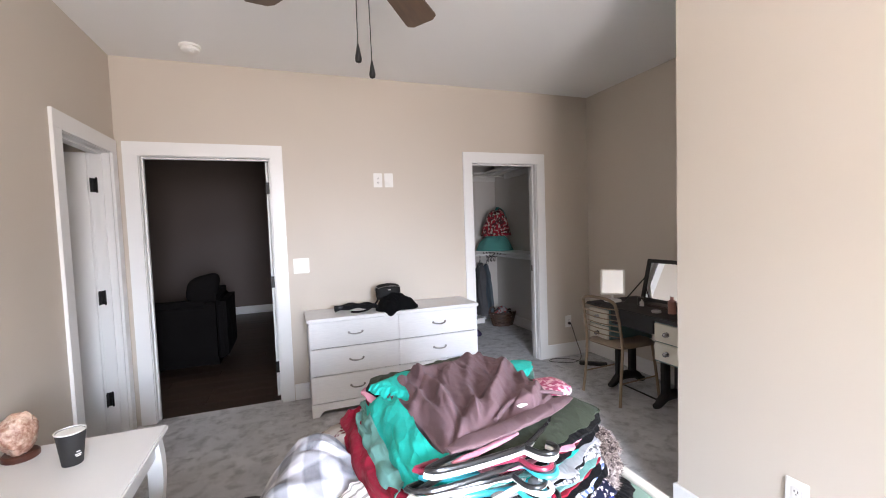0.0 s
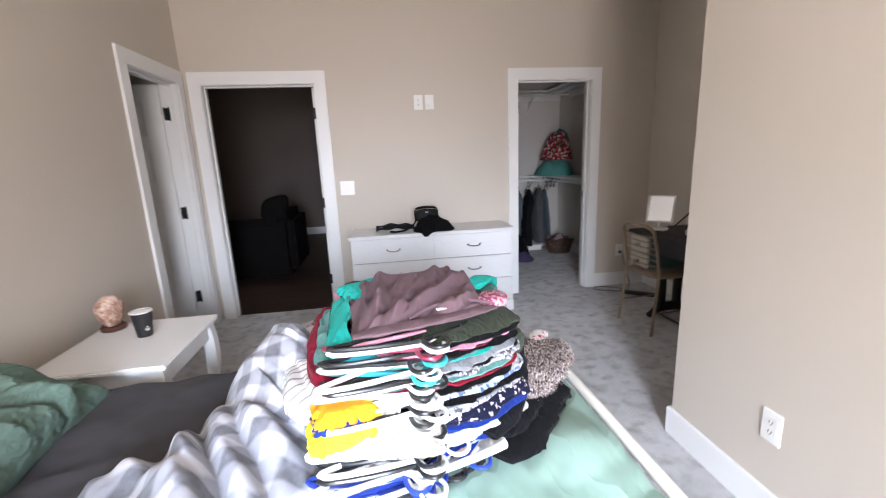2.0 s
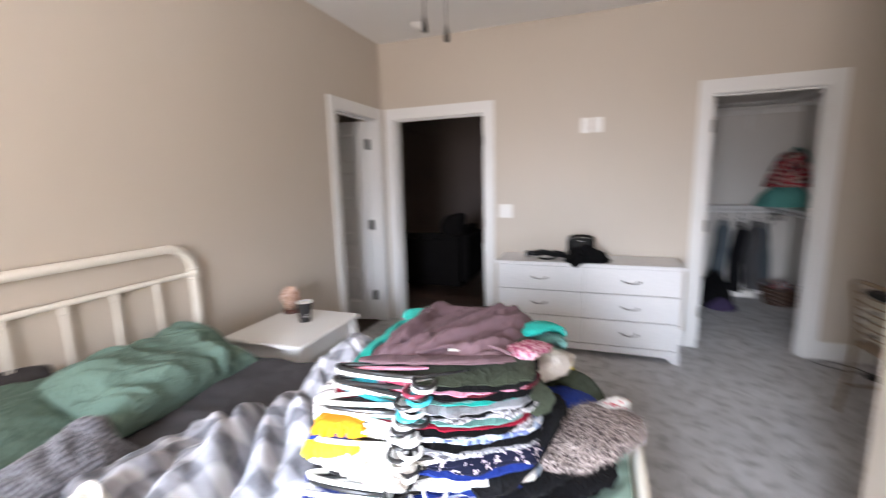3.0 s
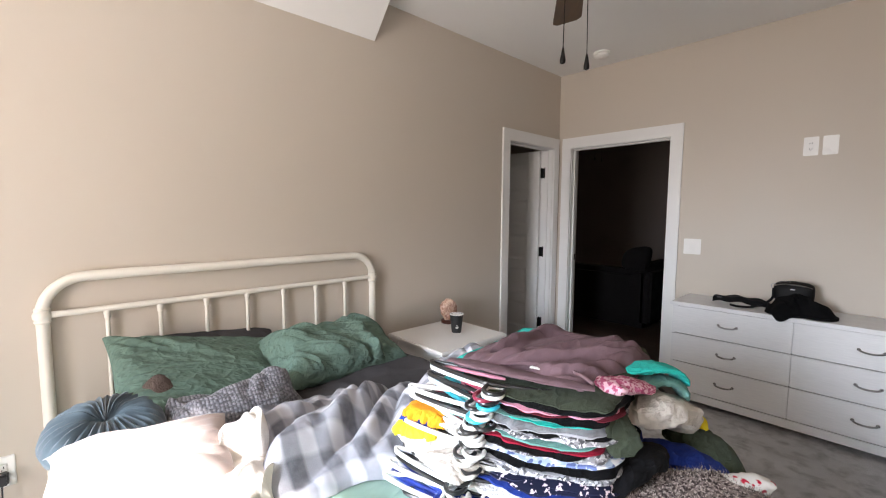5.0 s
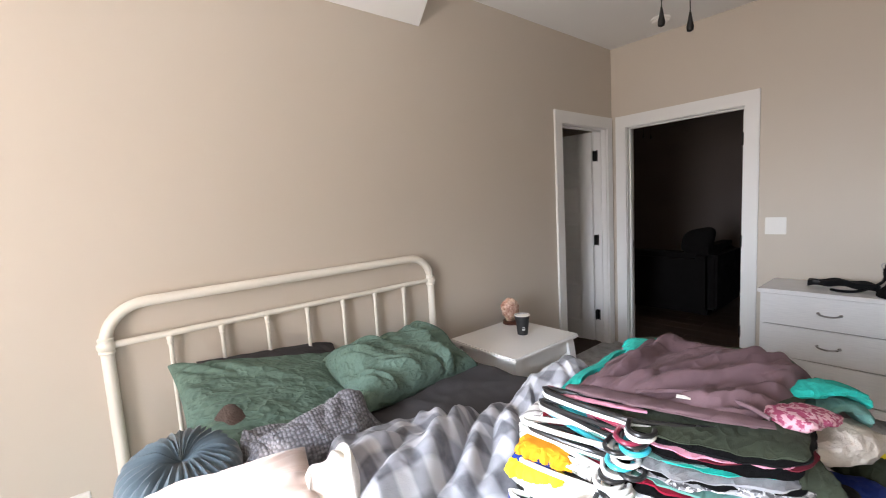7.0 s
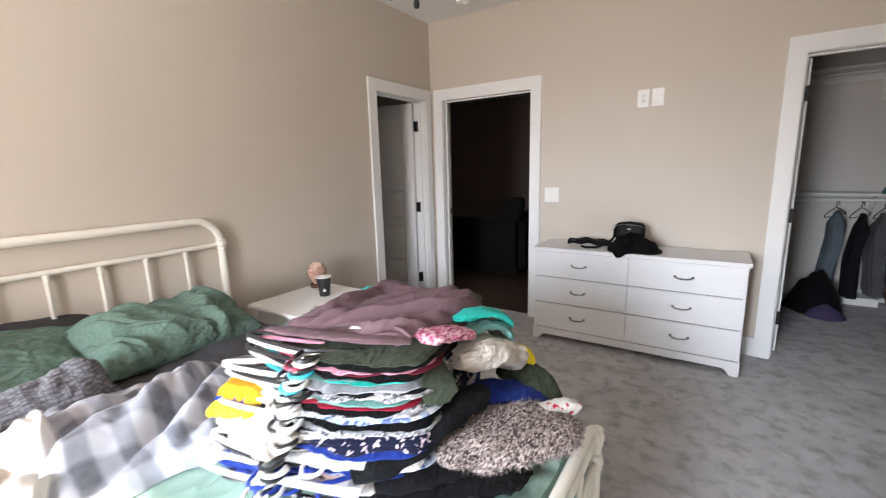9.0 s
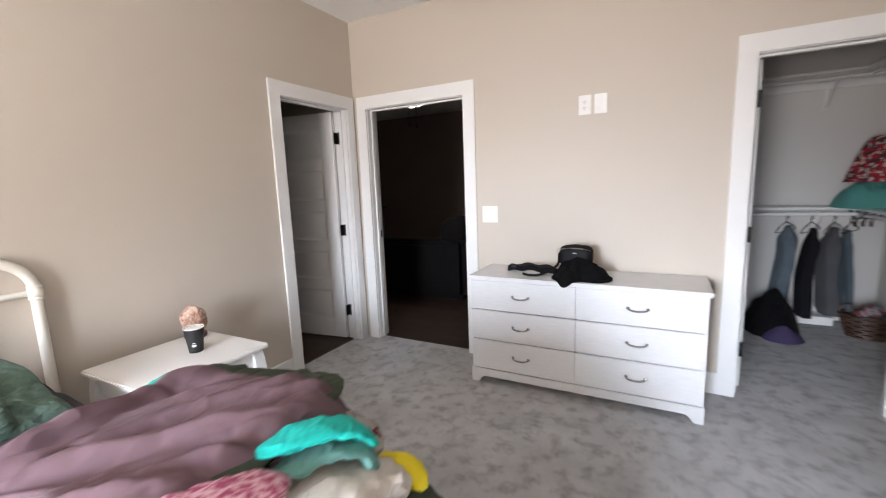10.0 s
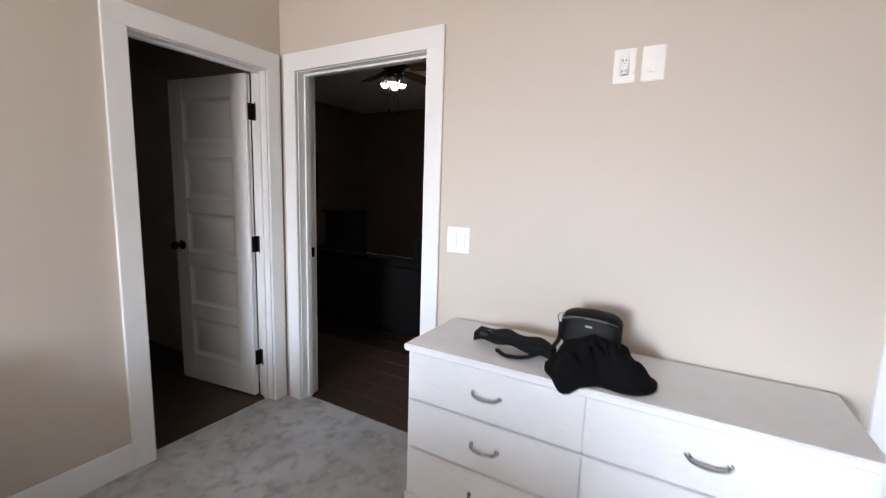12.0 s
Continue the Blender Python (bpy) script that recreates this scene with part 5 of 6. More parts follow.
sleeve("jacket_sleeve", [(0.80, 0.84, 0.64), (0.88, 0.93, 0.64), (0.94, 1.02, 0.63), (0.98, 1.12, 0.615)], 0.09, 0.035, C["black"], "", parent=jacket, seed=27.0)
sleeve("black_garment", [(0.78, 0.80, 0.602), (0.88, 0.90, 0.612), (0.98, 1.02, 0.612), (1.06, 1.14, 0.598)], 0.15, 0.03, C["black"], "black garment spread on the sheet", "garment", 26.0, group=PILE)


# a furry scarf: a roll with many short hairs
def furry(name, points, w, h, label):
    f = thing(name, label, "scarf", PILE)
    fur = patterned("brindle_fur", (0.24, 0.20, 0.185), (0.05, 0.038, 0.038), 85.0, 0.44, 0.56, (0.50, 0.43, 0.40))
    base = sleeve("fur_base", points, w, h, fur, "", parent=f, seed=30.0)
    r = random.Random(9)
    me = base.data
    vs, fs = [], []
    for poly in me.polygons:
        for _ in range(9):
            q = [me.vertices[i].co for i in poly.vertices]
            a, b = r.random(), r.random()
            p = (q[0] * (1 - a) + q[1] * a) * (1 - b) + (q[min(3, len(q) - 1)] * (1 - a) + q[2] * a) * b
            d = (poly.normal + Vector((r.uniform(-1, 1), r.uniform(-1, 1), r.uniform(-1, 0.4))) * 0.8).normalized() * r.uniform(0.010, 0.022)
            s = d.orthogonal().normalized() * 0.0012
            k = len(vs)
            vs += [p - s, p + s, p + d]
            fs.append((k, k + 1, k + 2))
    hm = bpy.data.meshes.new("hair")
    hm.from_pydata(vs, [], fs)
    hm.materials.append(fur)
    o = new("hair", hm)
    o.parent = f
    o["kind"] = "stuff"
    return f


furry("fur_scarf", [(0.83, 1.00, 0.64), (0.93, 1.08, 0.655), (1.03, 1.18, 0.66), (1.12, 1.32, 0.645)], 0.20, 0.075, "brindled brown faux fur scarf lying beside the pile")

for k, x, y, z, rz, rx, ry, shapes in ((0, 0.568, 0.715, 0.648, -8, 5, 3, S_MESH), (0, 0.625, 0.80, 0.672, 24, 3, -4, S_MESH), (3, 0.565, 0.765, 0.618, 34, 3, 2, H_MESH), (1, 0.615, 0.775, 0.606, 42, 2, 0, H_MESH),
                                     (3, 0.68, 0.785, 0.625, 36, 3, -3, H_MESH)):
    hanger(k, x, y, z, rz, rx, ry, "%s plastic clothes hanger tangled at the pile's front" % H_NAMES[k], shapes)


def paper_top(u, v):
    return Vector((-0.40 + 0.13 * u, -0.055 + 0.07 * v + 0.03 * u, 0.640 + 0.018 * math.sin(u * 4 + v) + 0.01 * v))


solid("paper_tag", surface(16, 10, paper_top, 0.002), PLASTIC_W, "curled white paper tag beside the cushions", "tag")


# ---- desk alcove ----
DESK_BLACK = plain("black_paint", (0.009, 0.008, 0.008), 0.6, var=0.25, scale=8.0, bump=0.1, bscale=60.0)
DESK_TEAL = plain("teal_paint", (0.085, 0.155, 0.150), 0.45, var=0.1)
DESK_CREAM = plain("cream_paint", (0.60, 0.57, 0.47), 0.45, var=0.06)
BRONZE = plain("gold_enamel", (0.27, 0.20, 0.13), 0.38, 0.35, var=0.12, bump=0.08)
TAN = plain("tan_vinyl", (0.22, 0.165, 0.115), 0.5, var=0.15, bump=0.2, bscale=250.0)
MIRROR, mt, mp = nodes_of("mirror_glass")
mp.inputs["Base Color"].default_value, mp.inputs["Metallic"].default_value, mp.inputs["Roughness"].default_value = (0.85, 0.86, 0.86, 1), 1.0, 0.02

desk = thing("vanity_desk", "black converted sewing table with teal and cream drawer boxes", "desk")
EX0, EX1, EY0, EY1 = 2.475, 3.02, 2.02, 2.95
part("desktop", box(EX0, EX1, EY0, EY1, 0.715, 0.745, 0.006), DESK_BLACK, desk)
part("front_panel", box(EX0 + 0.03, EX0 + 0.05, EY0 + 0.26, EY1 - 0.26, 0.61, 0.715, 0.004), DESK_BLACK, desk)
for y0, y1 in ((EY0 + 0.01, EY0 + 0.25), (EY1 - 0.25, EY1 - 0.01)):
    b = part("drawer_box", box(EX0 + 0.03, EX1 - 0.08, y0, y1, 0.43, 0.715, 0.003), DESK_TEAL, desk, "teal painted drawer box")
    for z0, z1 in ((0.445, 0.568), (0.578, 0.702)):
        d = part("drawer", box(EX0 + 0.014, EX0 + 0.034, y0 + 0.012, y1 - 0.012, z0, z1, 0.004), DESK_CREAM, b, "cream drawer front")
        k = lathe([(0.016, 0.0), (0.018, 0.003), (0.006, 0.008), (0.007, 0.016), (0.017, 0.024), (0.013, 0.032), (0.002, 0.034)], 16)
        moved(k, Matrix.Translation((EX0 + 0.014, (y0 + y1) / 2, (z0 + z1) / 2)) @ Matrix.Rotation(radians(-90), 4, "Y"))
        part("drawer_knob", k, PEWTER, b, "round metal knob")
for y in (2.40, 2.87):
    part("leg", box(2.72, 2.78, y - 0.025, y + 0.025, 0.05, 0.715, 0.008), DESK_BLACK, desk)
    part("leg", box(2.86, 2.92, y - 0.025, y + 0.025, 0.05, 0.715, 0.008), DESK_BLACK, desk)
    pts = smooth_line([(2.64, y, 0.02), (2.68, y, 0.03), (2.74, y, 0.075), (2.83, y, 0.085), (2.92, y, 0.075), (2.98, y, 0.03), (3.02, y, 0.02)], 5)
    part("foot", tube(pts, [0.02 + 0.018 * math.sin(math.pi * i / (len(pts) - 1)) for i in range(len(pts))], 10), DESK_BLACK, desk)
part("stretcher", box(2.80, 2.84, 2.40, 2.87, 0.52, 0.57, 0.004), DESK_BLACK, desk)
part("treadle_bar", tube([(2.70, 2.40, 0.05), (2.70, 2.87, 0.05)], 0.007, 8), DESK_BLACK, desk)

lid = thing("lift_mirror", "dark framed flip-up mirror standing open on the desk", "mirror")
lm = pose(2.88, 2.38, 0.748, 0, 14, 0)
mw, mh = 0.74, 0.35
part("mirror_glass", moved(box(-0.004, 0.0, -mw / 2 + 0.03, mw / 2 - 0.03, 0.03, mh - 0.03), lm), MIRROR, lid)
for a, b, c, d in ((-mw / 2, mw / 2, 0.0, 0.03), (-mw / 2, mw / 2, mh - 0.03, mh), (-mw / 2, -mw / 2 + 0.03, 0.03, mh - 0.03), (mw / 2 - 0.03, mw / 2, 0.03, mh - 0.03), (-0.012, 0.012, 0.03, mh - 0.03)):
    part("frame", moved(box(-0.014, 0.012, a, b, c, d, 0.002), lm), DESK_BLACK, lid)
part("backing", moved(box(0.001, 0.008, -mw / 2 + 0.028, mw / 2 - 0.028, 0.028, mh - 0.028), lm), DESK_BLACK, lid)
part("lid_stay", tube([(2.72, 2.775, 0.75), (2.93, 2.762, 0.93)], 0.005, 8), DESK_BLACK, lid, "black folding lid stay")

vm = thing("makeup_mirror", "white lit makeup mirror tilted back on a round base", "mirror", at=(2.66, 2.84, 0.746), rz=46)
part("base", lathe([(0.07, 0.0), (0.072, 0.004), (0.066, 0.014), (0.02, 0.018)], 28), PLASTIC_W, vm)
part("neck", tube([(0, 0, 0.012), (0.01, 0.0, 0.06)], 0.008, 10), PLASTIC_W, vm)
mm = pose(0.012, 0, 0.05, 0, 24, 0)
part("mirror_frame", moved(box(-0.006, 0.010, -0.098, 0.098, 0.0, 0.225, 0.006), mm), PLASTIC_W, vm)
part("mirror_glass", moved(box(-0.0085, -0.0055, -0.082, 0.082, 0.012, 0.213, 0.001), mm), MIRROR, vm)

for nm, x, y, prof, col, text in (
    ("cosmetic_jar", 2.74, 2.62, [(0.022, 0), (0.024, 0.003), (0.024, 0.055), (0.02, 0.06), (0.002, 0.06)], (0.02, 0.018, 0.018), "black cosmetic jar on the desk"),
    ("cosmetic_jar", 2.70, 2.57, [(0.014, 0), (0.016, 0.003), (0.016, 0.03), (0.008, 0.04), (0.002, 0.055)], (0.55, 0.53, 0.5), "small pale cosmetic bottle on the desk"),
    ("cosmetic_bottle", 2.66, 2.26, [(0.025, 0), (0.027, 0.004), (0.027, 0.09), (0.012, 0.10), (0.012, 0.12), (0.002, 0.12)], (0.34, 0.17, 0.14), "rosy brown cosmetic bottle on the desk"),
    ("cosmetic_bottle", 2.70, 2.20, [(0.025, 0), (0.027, 0.004), (0.027, 0.12), (0.02, 0.13), (0.002, 0.13)], (0.42, 0.25, 0.20), "pink cosmetic tube on the desk"),
    ("cosmetic_bottle", 2.74, 2.15, [(0.03, 0), (0.032, 0.004), (0.032, 0.15), (0.014, 0.17), (0.014, 0.20), (0.002, 0.20)], (0.06, 0.05, 0.045), "dark bottle on the desk"),
    ("cosmetic_jar", 2.60, 2.34, [(0.03, 0), (0.032, 0.003), (0.032, 0.016), (0.002, 0.018)], (0.4, 0.4, 0.4), "flat silver compact on the desk")):
    jar = thing(nm, text, "cosmetics", "cosmetics on the desk", at=(x, y, 0.745))
    part("body", lathe(prof, 20), plain("cosmetic_mat", col, 0.3, bump=0.02), jar)
solid("makeup_tray", box(2.72, 2.83, 2.34, 2.54, 0.745, 0.765, 0.005), plain("tray_brown", (0.035, 0.022, 0.02), 0.5), "low dark brown tray on the desk", "tray")
card = thing("place_card", "white card with grey handwriting standing on the mirror's top", "card")
part("card_sheet", moved(box(-0.002, 0.002, -0.06, 0.06, 0, 0.07), pose(2.962, 2.13, 1.082, 0, 10, 0)), PLASTIC_W, card)
for z in (0.022, 0.045):
    part("writing", moved(box(-0.0030, -0.0020, -0.035, 0.035, z, z + 0.006), pose(2.962, 2.13, 1.082, 0, 10, 0)), PEWTER, card, "grey line of handwriting")

# a folding-style metal chair, its back to the room
chair = thing("metal_chair", "gold-brown enamelled metal chair with a slatted back and tan seat", "chair", at=(2.63, 2.735, 0), rz=4)
for y in (-0.185, 0.185):
    part("rear_leg", tube(smooth_line([(-0.21, y * 1.05, 0.0), (-0.185, y, 0.22), (-0.17, y, 0.44), (-0.19, y * 0.98, 0.62), (-0.215, y * 0.93, 0.755)], 6), 0.0115, 10), BRONZE, chair)
    part("front_leg", tube(smooth_line([(0.22, y * 1.02, 0.0), (0.19, y * 0.97, 0.25), (0.165, y * 0.92, 0.435)], 6), 0.0115, 10), BRONZE, chair)
    part("side_brace", tube([(-0.182, y, 0.17), (0.20, y * 0.98, 0.17)], 0.006, 8), BRONZE, chair)
part("back_top", tube(smooth_line([(-0.215, -0.172, 0.75), (-0.222, -0.16, 0.79), (-0.23, -0.10, 0.815), (-0.235, 0, 0.82), (-0.23, 0.10, 0.815), (-0.222, 0.16, 0.79), (-0.215, 0.172, 0.75)], 6), 0.0125, 10), BRONZE, chair)
for i in range(6):
    z = 0.53 + 0.042 * i
    xo = -0.19 - 0.03 * (z - 0.5)
    part("back_slat", tube(smooth_line([(xo, -0.178, z), (xo - 0.016, 0, z - 0.004), (xo, 0.178, z)], 5), 0.0045, 8), BRONZE, chair)


def seat_top(u, v):
    a, b = 2 * u - 1, 2 * v - 1
    rad = (abs(a) ** 5 + abs(b) ** 5) ** 0.2
    k = 1.0 if rad < 1e-6 else max(abs(a), abs(b)) / rad
    x, y = 0.01 + 0.205 * a * k, 0.20 * b * k * (1 + 0.05 * a)
    return Vector((x, y, 0.445 + 0.032 * max(0, 1 - rad ** 6) ** 0.5 - 0.010 * (1 - min(1, a * a + b * b))))


part("seat", surface(28, 28, seat_top, under=lambda u, v: Vector((seat_top(u, v).x, seat_top(u, v).y, 0.434))), TAN, chair, "tan vinyl padded seat")

POWER_CORD = tube(smooth_line([(2.895, 3.742, 0.35), (2.90, 3.71, 0.33), (2.94, 3.68, 0.16), (2.93, 3.60, 0.03), (2.80, 3.52, 0.008), (2.62, 3.60, 0.008), (2.58, 3.66, 0.010), (2.68, 3.69, 0.008), (2.82, 3.60, 0.008), (2.86, 3.42, 0.008), (2.95, 3.30, 0.008)], 8), 0.004, 6)
strip = thing("power_strip", "black power strip with its cord snaking over the carpet", "power strip")
part("strip_body", moved(box(-0.13, 0.13, -0.025, 0.025, 0.0, 0.035, 0.006), pose(2.90, 3.38, 0, 0, 0, -40)), BLACK_PLASTIC, strip)
part("cord", POWER_CORD, BLACK_PLASTIC, strip)
part("plug", box(2.882, 2.908, 3.722, 3.752, 0.335, 0.36, 0.004), BLACK_PLASTIC, strip)
charger = thing("charger", "black phone charger plugged in beside the headboard", "charger")
part("charger_body", box(XL + 0.008, XL + 0.05, -0.21, -0.17, 0.33, 0.375, 0.006), BLACK_PLASTIC, charger)
part("cord", tube(smooth_line([(XL + 0.03, -0.19, 0.335), (XL + 0.035, -0.2, 0.22), (XL + 0.03, -0.26, 0.10), (XL + 0.06, -0.30, 0.008), (-0.85, -0.36, 0.008)], 8), 0.003, 6), BLACK_PLASTIC, charger)


# ---- closet ----
def wire_shelf(name, x0, x1, y0, y1, z, brackets, side):
    s = thing(name, "white painted closet shelf with a hanging rod below", "shelf")
    part("board", box(x0, x1, y0, y1, z - 0.02, z, 0.003), TRIM, s)
    if side == "back":
        part("cleat", box(x0, x1, y1 - 0.018, y1, z - 0.10, z - 0.02, 0.002), TRIM, s)
        part("rod", tube([(x0, y0 + 0.04, z - 0.06), (x1, y0 + 0.04, z - 0.06)], 0.014, 12), TRIM, s)
        for bx in brackets:
            bb = box(bx - 0.006, bx + 0.006, y0 + 0.02, y1, z - 0.035, z - 0.02, 0.002)
            tube([(bx, y0 + 0.04, z - 0.05), (bx, y1 - 0.02, z - 0.26)], 0.009, 8, bb)
            box(bx - 0.012, bx + 0.012, y1 - 0.016, y1, z - 0.28, z - 0.02, 0.002, bb)
            part("bracket", bb, TRIM, s)
    else:
        part("cleat", box(x1 - 0.018, x1, y0, y1, z - 0.10, z - 0.02, 0.002), TRIM, s)
        part("rod", tube([(x0 + 0.04, y0, z - 0.06), (x0 + 0.04, y1, z - 0.06)], 0.014, 12), TRIM, s)
    return s


wire_shelf("closet_shelf", 1.54, 3.1, 5.42, 5.75, 1.06, (2.62,), "back")
wire_shelf("closet_shelf", 1.54, 3.1, 5.42, 5.75, 2.17, (2.62,), "back")
wire_shelf("closet_shelf", 2.78, 3.1, 4.35, 5.42, 1.06, (), "side")
wire_shelf("closet_shelf", 2.78, 3.1, 4.35, 5.42, 2.17, (), "side")

mound("folded_comforter", 2.90, 5.40, 0.26, 0.26, 0.22, 1.06, fabric("teal_quilt", (0.10, 0.32, 0.29), 0.12), "teal green comforter folded on the closet shelf", "comforter", 3.0, 0.15)
mound("floral_bag", 2.94, 5.42, 0.21, 0.22, 0.33, 1.265, patterned("red_floral", (0.09, 0.035, 0.04), (0.36, 0.03, 0.05), 18.0, 0.48, 0.54, (0.55, 0.48, 0.42)), "red floral quilted bag on the comforter", "bag", 6.0, 0.3)
mound("teal_blanket", 3.0, 5.46, 0.10, 0.14, 0.16, 1.50, fabric("teal_fleece", (0.06, 0.22, 0.21), 0.12), "teal blanket bundle at the top of the shelf pile", "blanket", 8.0, 0.2)


def hung(x, z0, z1, w, mat, label, category, seed):
    """A garment on a hanger: narrow at the shoulders, in soft hanging folds below, uneven at the hem."""
    def side(u, v, s):
        y = 5.46 + (u - 0.5) * (0.15 + 0.10 * ease(0.0, 0.2, v))
        wide = w * (0.24 + 0.50 * ease(0.0, 0.16, v) + 0.16 * n3(v * 3, seed, s))
        sway = 0.020 * math.sin(v * 4 + seed) + 0.014 * n3(u * 5, v * 3, seed + s) + 0.012 * math.sin(u * 16 + seed * 2 + 2 * v) * v
        z = z1 - (z1 - z0) * v + 0.05 * v * n3(u * 2.5, seed, 1.0) - 0.05 * (2 * u - 1) ** 2 * (1 - v)
        return Vector((x + sway + s * wide / 2 * (1 - 0.25 * (2 * u - 1) ** 4), y, z))

    g = thing("hung_garment", label, category, "clothes on the closet rod")
    part("cloth", surface(36, 44, lambda u, v: side(u, v, 1), under=lambda u, v: side(u, v, -1)), mat, g)
    hk = hanger_mesh(0.0035)
    moved(hk, pose(x, 5.46, 0.93, -90, 0, 60))
    part("hanger", hk, H_MATS[1], g, "black wire hanger")
    return g


DENIM = fabric("washed_denim", (0.10, 0.125, 0.145), 0.25)
hung(2.36, 0.20, 0.90, 0.14, DENIM, "faded blue denim jeans hanging in the closet", "jeans", 1.0)
hung(2.53, 0.10, 0.88, 0.11, fabric("closet_black", (0.010, 0.010, 0.012), 0.2, sheen=0.0), "black trousers hanging in the closet", "trousers", 2.0)
hung(2.68, 0.14, 0.89, 0.14, fabric("closet_grey", (0.085, 0.085, 0.09), 0.2), "dark grey trousers hanging in the closet", "trousers", 3.0)
hung(2.79, 0.20, 0.87, 0.05, DENIM, "pale denim garment hanging in the closet", "jeans", 4.0)
for x in (2.82, 2.87, 2.92):
    o = new("clothes_hanger", H_MESH[1])
    o.matrix_world = pose(x, 5.46, 0.955, 90, 0, 84 + x)
    tagged(o, "empty black hanger on the closet rod", "hanger", "clothes on the closet rod")
mound("black_coat", 2.26, 5.20, 0.22, 0.24, 0.30, 0.0, C["black"], "black coat heaped on the closet floor", "coat", 4.0)
mound("purple_bag", 2.30, 4.98, 0.14, 0.10, 0.10, 0.0, fabric("purple_cloth", (0.06, 0.045, 0.10), 0.2), "purple cloth bag on the closet floor", "bag", 5.0)
solid("white_box", box(2.50, 2.76, 5.52, 5.72, 0.0, 0.075, 0.004), PLASTIC_W, "low white box under the hanging clothes", "box")

WICKER = wood_material("wicker", (0.045, 0.022, 0.014), (0.12, 0.06, 0.035), 0.5)
basket = thing("wicker_basket", "dark brown woven wicker basket with clothes on the closet floor", "basket", at=(2.93, 5.30, 0.0))
for k in range(9):
    z = 0.012 + 0.022 * k
    r = 0.125 + 0.012 * k / 2
    part("weave", tube([(r * 1.15 * math.cos(a * math.pi / 20), r * 0.85 * math.sin(a * math.pi / 20), z + 0.006 * math.sin(a * 5 + (k % 2) * math.pi)) for a in range(40)], 0.0115, 7, closed=True), WICKER, basket)
part("base", lathe([(0.118, 0.002), (0.118, 0.014)], 24), WICKER, basket)
part("handle", tube(smooth_line([(-0.19, 0, 0.19), (-0.20, 0, 0.24), (-0.14, 0, 0.27), (-0.10, 0, 0.20)], 5), 0.008, 8), WICKER, basket)
mound("crumpled_garment", 2.92, 5.30, 0.12, 0.09, 0.10, 0.16, patterned("mixed_laundry", (0.30, 0.30, 0.31), (0.05, 0.05, 0.055), 14.0, 0.45, 0.55, (0.30, 0.05, 0.05)), "mixed grey and dark clothes in the basket", "clothes", 7.0)


# ---- dark living room ----
SOFA = fabric("dark_leather", (0.006, 0.005, 0.005), 0.2, 60.0, 0.2, 0.0)
sofa = thing("sofa", "dark brown sofa standing with its back to the doorway", "sofa")
part("back", box(-2.75, -0.55, 4.95, 5.20, 0.05, 0.73, 0.06, seg=4), SOFA, sofa)
part("seat_base", box(-2.75, -0.55, 5.20, 5.85, 0.05, 0.42, 0.05, seg=4), SOFA, sofa)
part("arm", box(-0.80, -0.52, 4.93, 5.88, 0.04, 0.80, 0.09, seg=5), SOFA, sofa)
part("arm", box(-2.80, -2.52, 4.93, 5.88, 0.04, 0.66, 0.09, seg=5), SOFA, sofa)
cush = bmesh.new()
bmesh.ops.create_icosphere(cush, subdivisions=4, radius=1.0)
for v in cush.verts:
    q = [math.copysign(abs(k) ** 0.6, k) for k in v.co]
    v.co = Vector((0.15 * q[0], 0.10 * q[1], 0.15 * q[2] + 0.13 + 0.06 * q[0] * (q[2] + 1) * 0.5))
solid("sofa_cushion", moved(cush, pose(-0.76, 5.08, 0.72, -8, 10, 8)), SOFA, "dark cushion propped on the sofa's back", "cushion")
cab = thing("tall_cabinet", "dark tall cabinet against the living room's side", "cabinet")
part("body", box(-3.35, -3.0, 6.4, 6.9, 0.0, 1.0, 0.01), DESK_BLACK, cab)
part("top", box(-3.38, -2.97, 6.37, 6.93, 1.0, 1.03, 0.006), DESK_BLACK, cab)
tv = thing("television", "wall-mounted black television in the dark living room", "television")
part("screen", box(-4.17, -4.13, 5.70, 7.02, 1.17, 1.92, 0.008), BLACK_PLASTIC, tv)

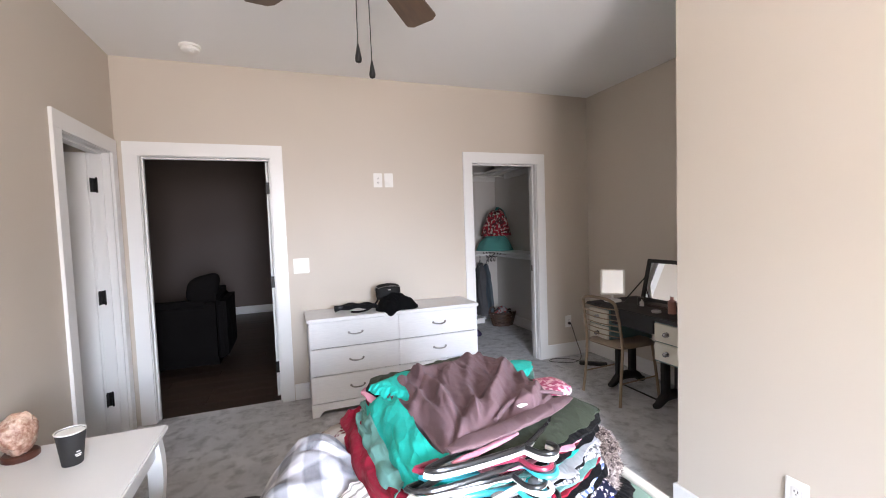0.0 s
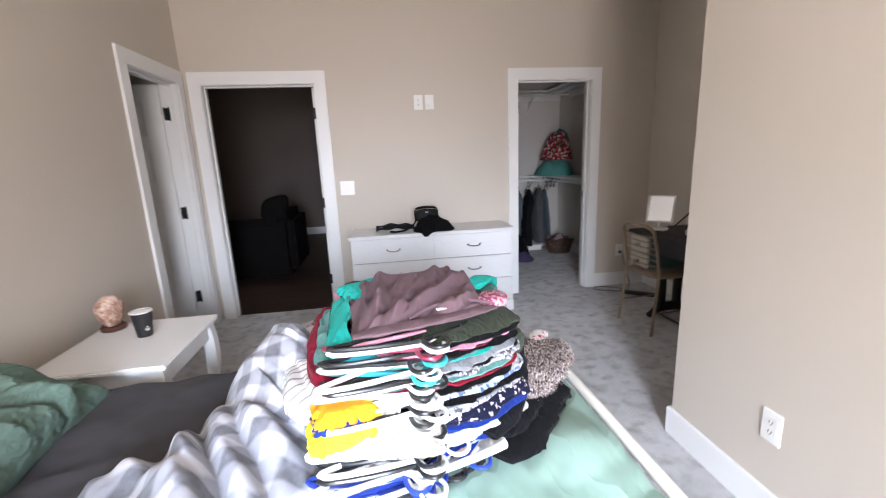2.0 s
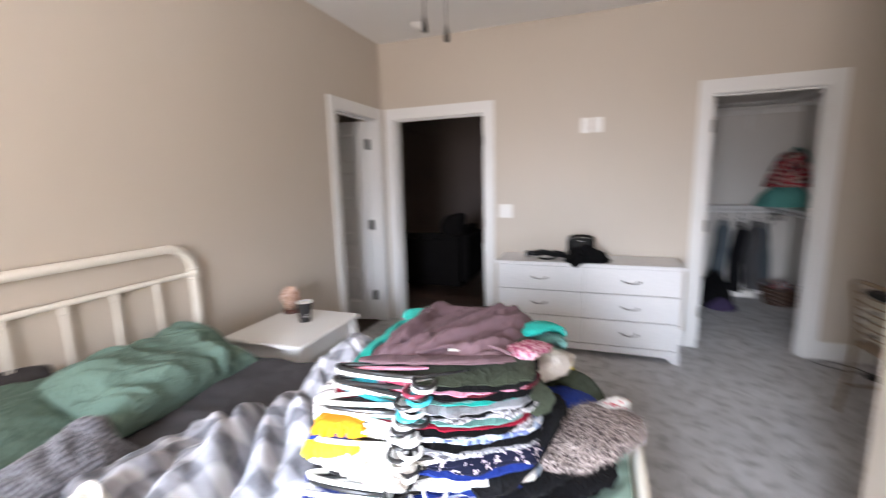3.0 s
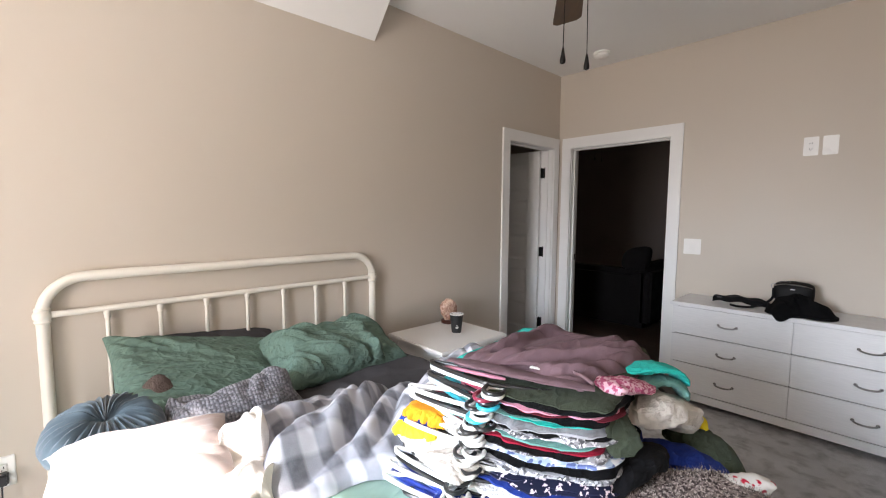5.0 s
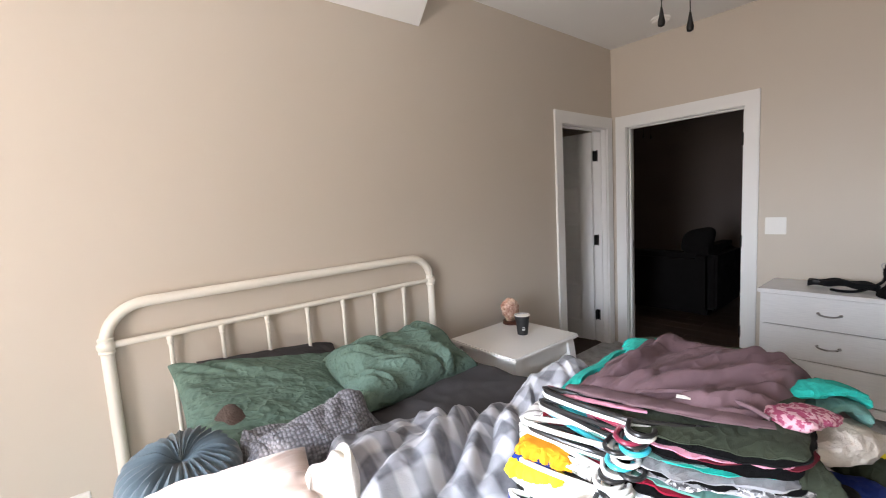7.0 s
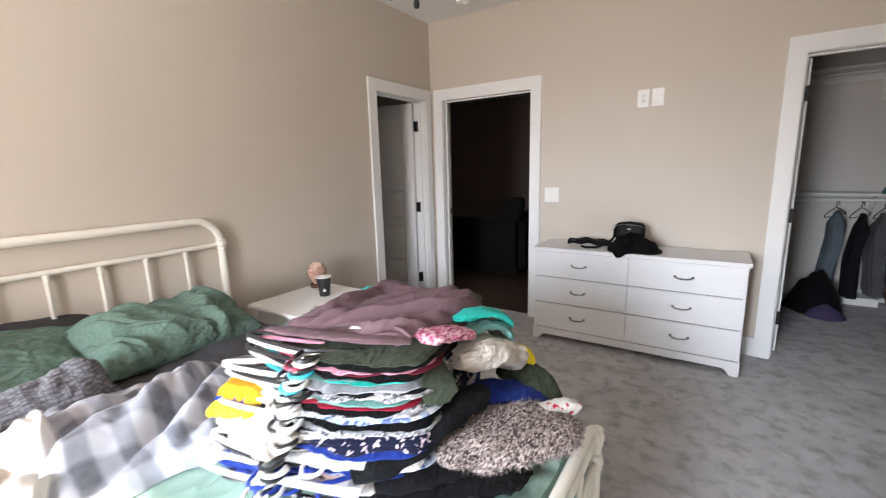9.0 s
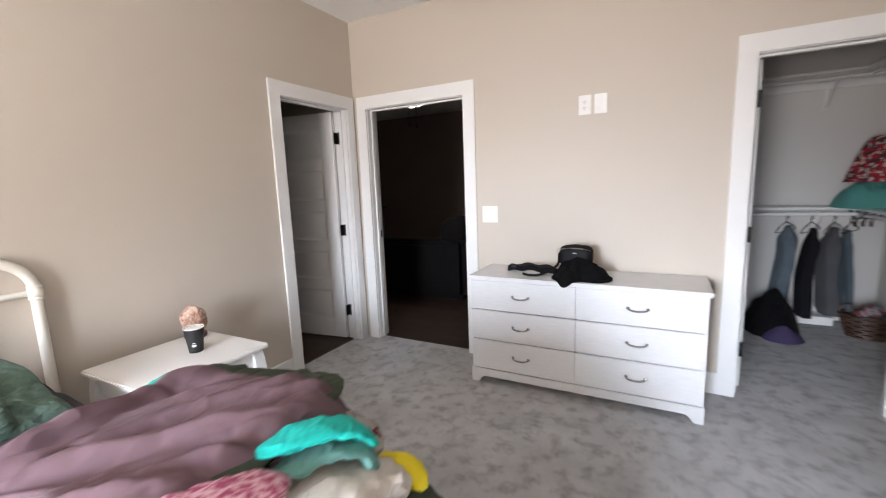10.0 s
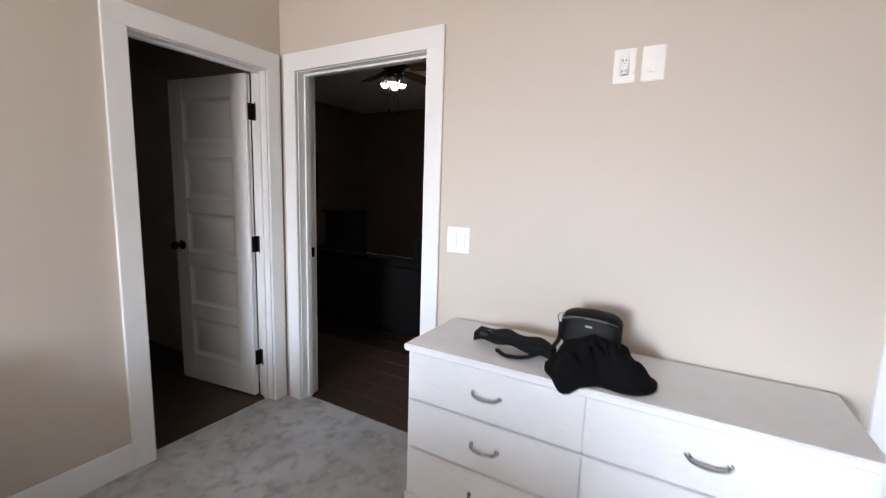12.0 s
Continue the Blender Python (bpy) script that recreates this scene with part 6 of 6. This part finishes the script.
hf = ceiling_fan("ceiling_fan", (-1.48, 5.50, 2.53), 12.0, BLADE, "dark ceiling fan with a lit four-lamp light kit", chains=True)
glow = bpy.data.materials.new("lit_bulb")
glow.use_nodes = True
gp = glow.node_tree.nodes["Principled BSDF"]
gp.inputs["Base Color"].default_value = (1, 0.95, 0.88, 1)
gp.inputs["Emission Color"].default_value, gp.inputs["Emission Strength"].default_value = (1, 0.86, 0.70, 1), 10.0
for i in range(4):
    a = radians(90 * i + 30)
    x, y = 0.085 * math.cos(a), 0.085 * math.sin(a)
    part("lamp_arm", tube(smooth_line([(0.03 * math.cos(a), 0.03 * math.sin(a), -0.06), (x * 0.9, y * 0.9, -0.055), (x, y, -0.085)], 4), 0.007, 8), BLACK_METAL, hf)
    part("lamp_shade", lathe([(0.022, -0.085), (0.035, -0.105), (0.045, -0.14), (0.043, -0.14), (0.033, -0.107), (0.012, -0.09)], 16, None, (x, y, 0)), PLASTIC_W, hf, "white glass shade")
    part("bulb", lathe([(0.006, -0.092), (0.026, -0.115), (0.036, -0.142), (0.028, -0.165), (0.003, -0.175)], 14, None, (x, y, 0)), glow, hf, "glowing bulb")

# ---- bathroom ----
bd = thing("door_linen", "closed white linen door in the bathroom", "door", kind="structure")
part("door_leaf", box(-3.18, -3.15, 2.72, 3.40, 0.0, 2.02, 0.003), TRIM, bd)
for q in ((2.63, 2.72, 0.0, 2.02), (3.40, 3.49, 0.0, 2.02), (2.63, 3.49, 2.02, 2.12)):
    part("casing", box(-3.18, -3.158, q[0], q[1], q[2], q[3], 0.003), TRIM, bd)


# ---- plank floors ----
def planks(parent, x0, x1, y0, y1, w, length, along):
    r = random.Random(3)
    meshes = {}

    def mesh_for(l, k):
        key = (round(l, 2), round(k, 2))
        if key not in meshes:
            bm = box(0, key[0] - 0.002, 0, key[1] - 0.002, -0.012, 0.0, 0.0012, seg=1) if along == "x" else box(0, key[1] - 0.002, 0, key[0] - 0.002, -0.012, 0.0, 0.0012, seg=1)
            me = mesh_of(bm, "plank", False)
            me.materials.append(PLANK)
            meshes[key] = me
        return meshes[key]

    lo, hi, a0, a1 = (y0, y1, x0, x1) if along == "x" else (x0, x1, y0, y1)
    q = lo
    while q < hi - 0.01:
        k = round(min(w, hi - q), 2)
        p = a0
        first = round(r.choice((0.4, 0.6, 0.8, 1.0, 1.2)), 2)
        while p < a1 - 0.01:
            l = round(min(first if p == a0 else length, a1 - p), 2)
            o = new("plank", mesh_for(l, k))
            o.parent = parent
            o.location = (p, q, 0.0) if along == "x" else (q, p, 0.0)
            p += l
        q += k


planks(hall_floor, -4.18, 1.42, 3.82, 8.2, 0.18, 1.2, "x")
planks(bath_floor, -3.18, -1.08, 2.2, 3.76, 0.18, 1.2, "x")
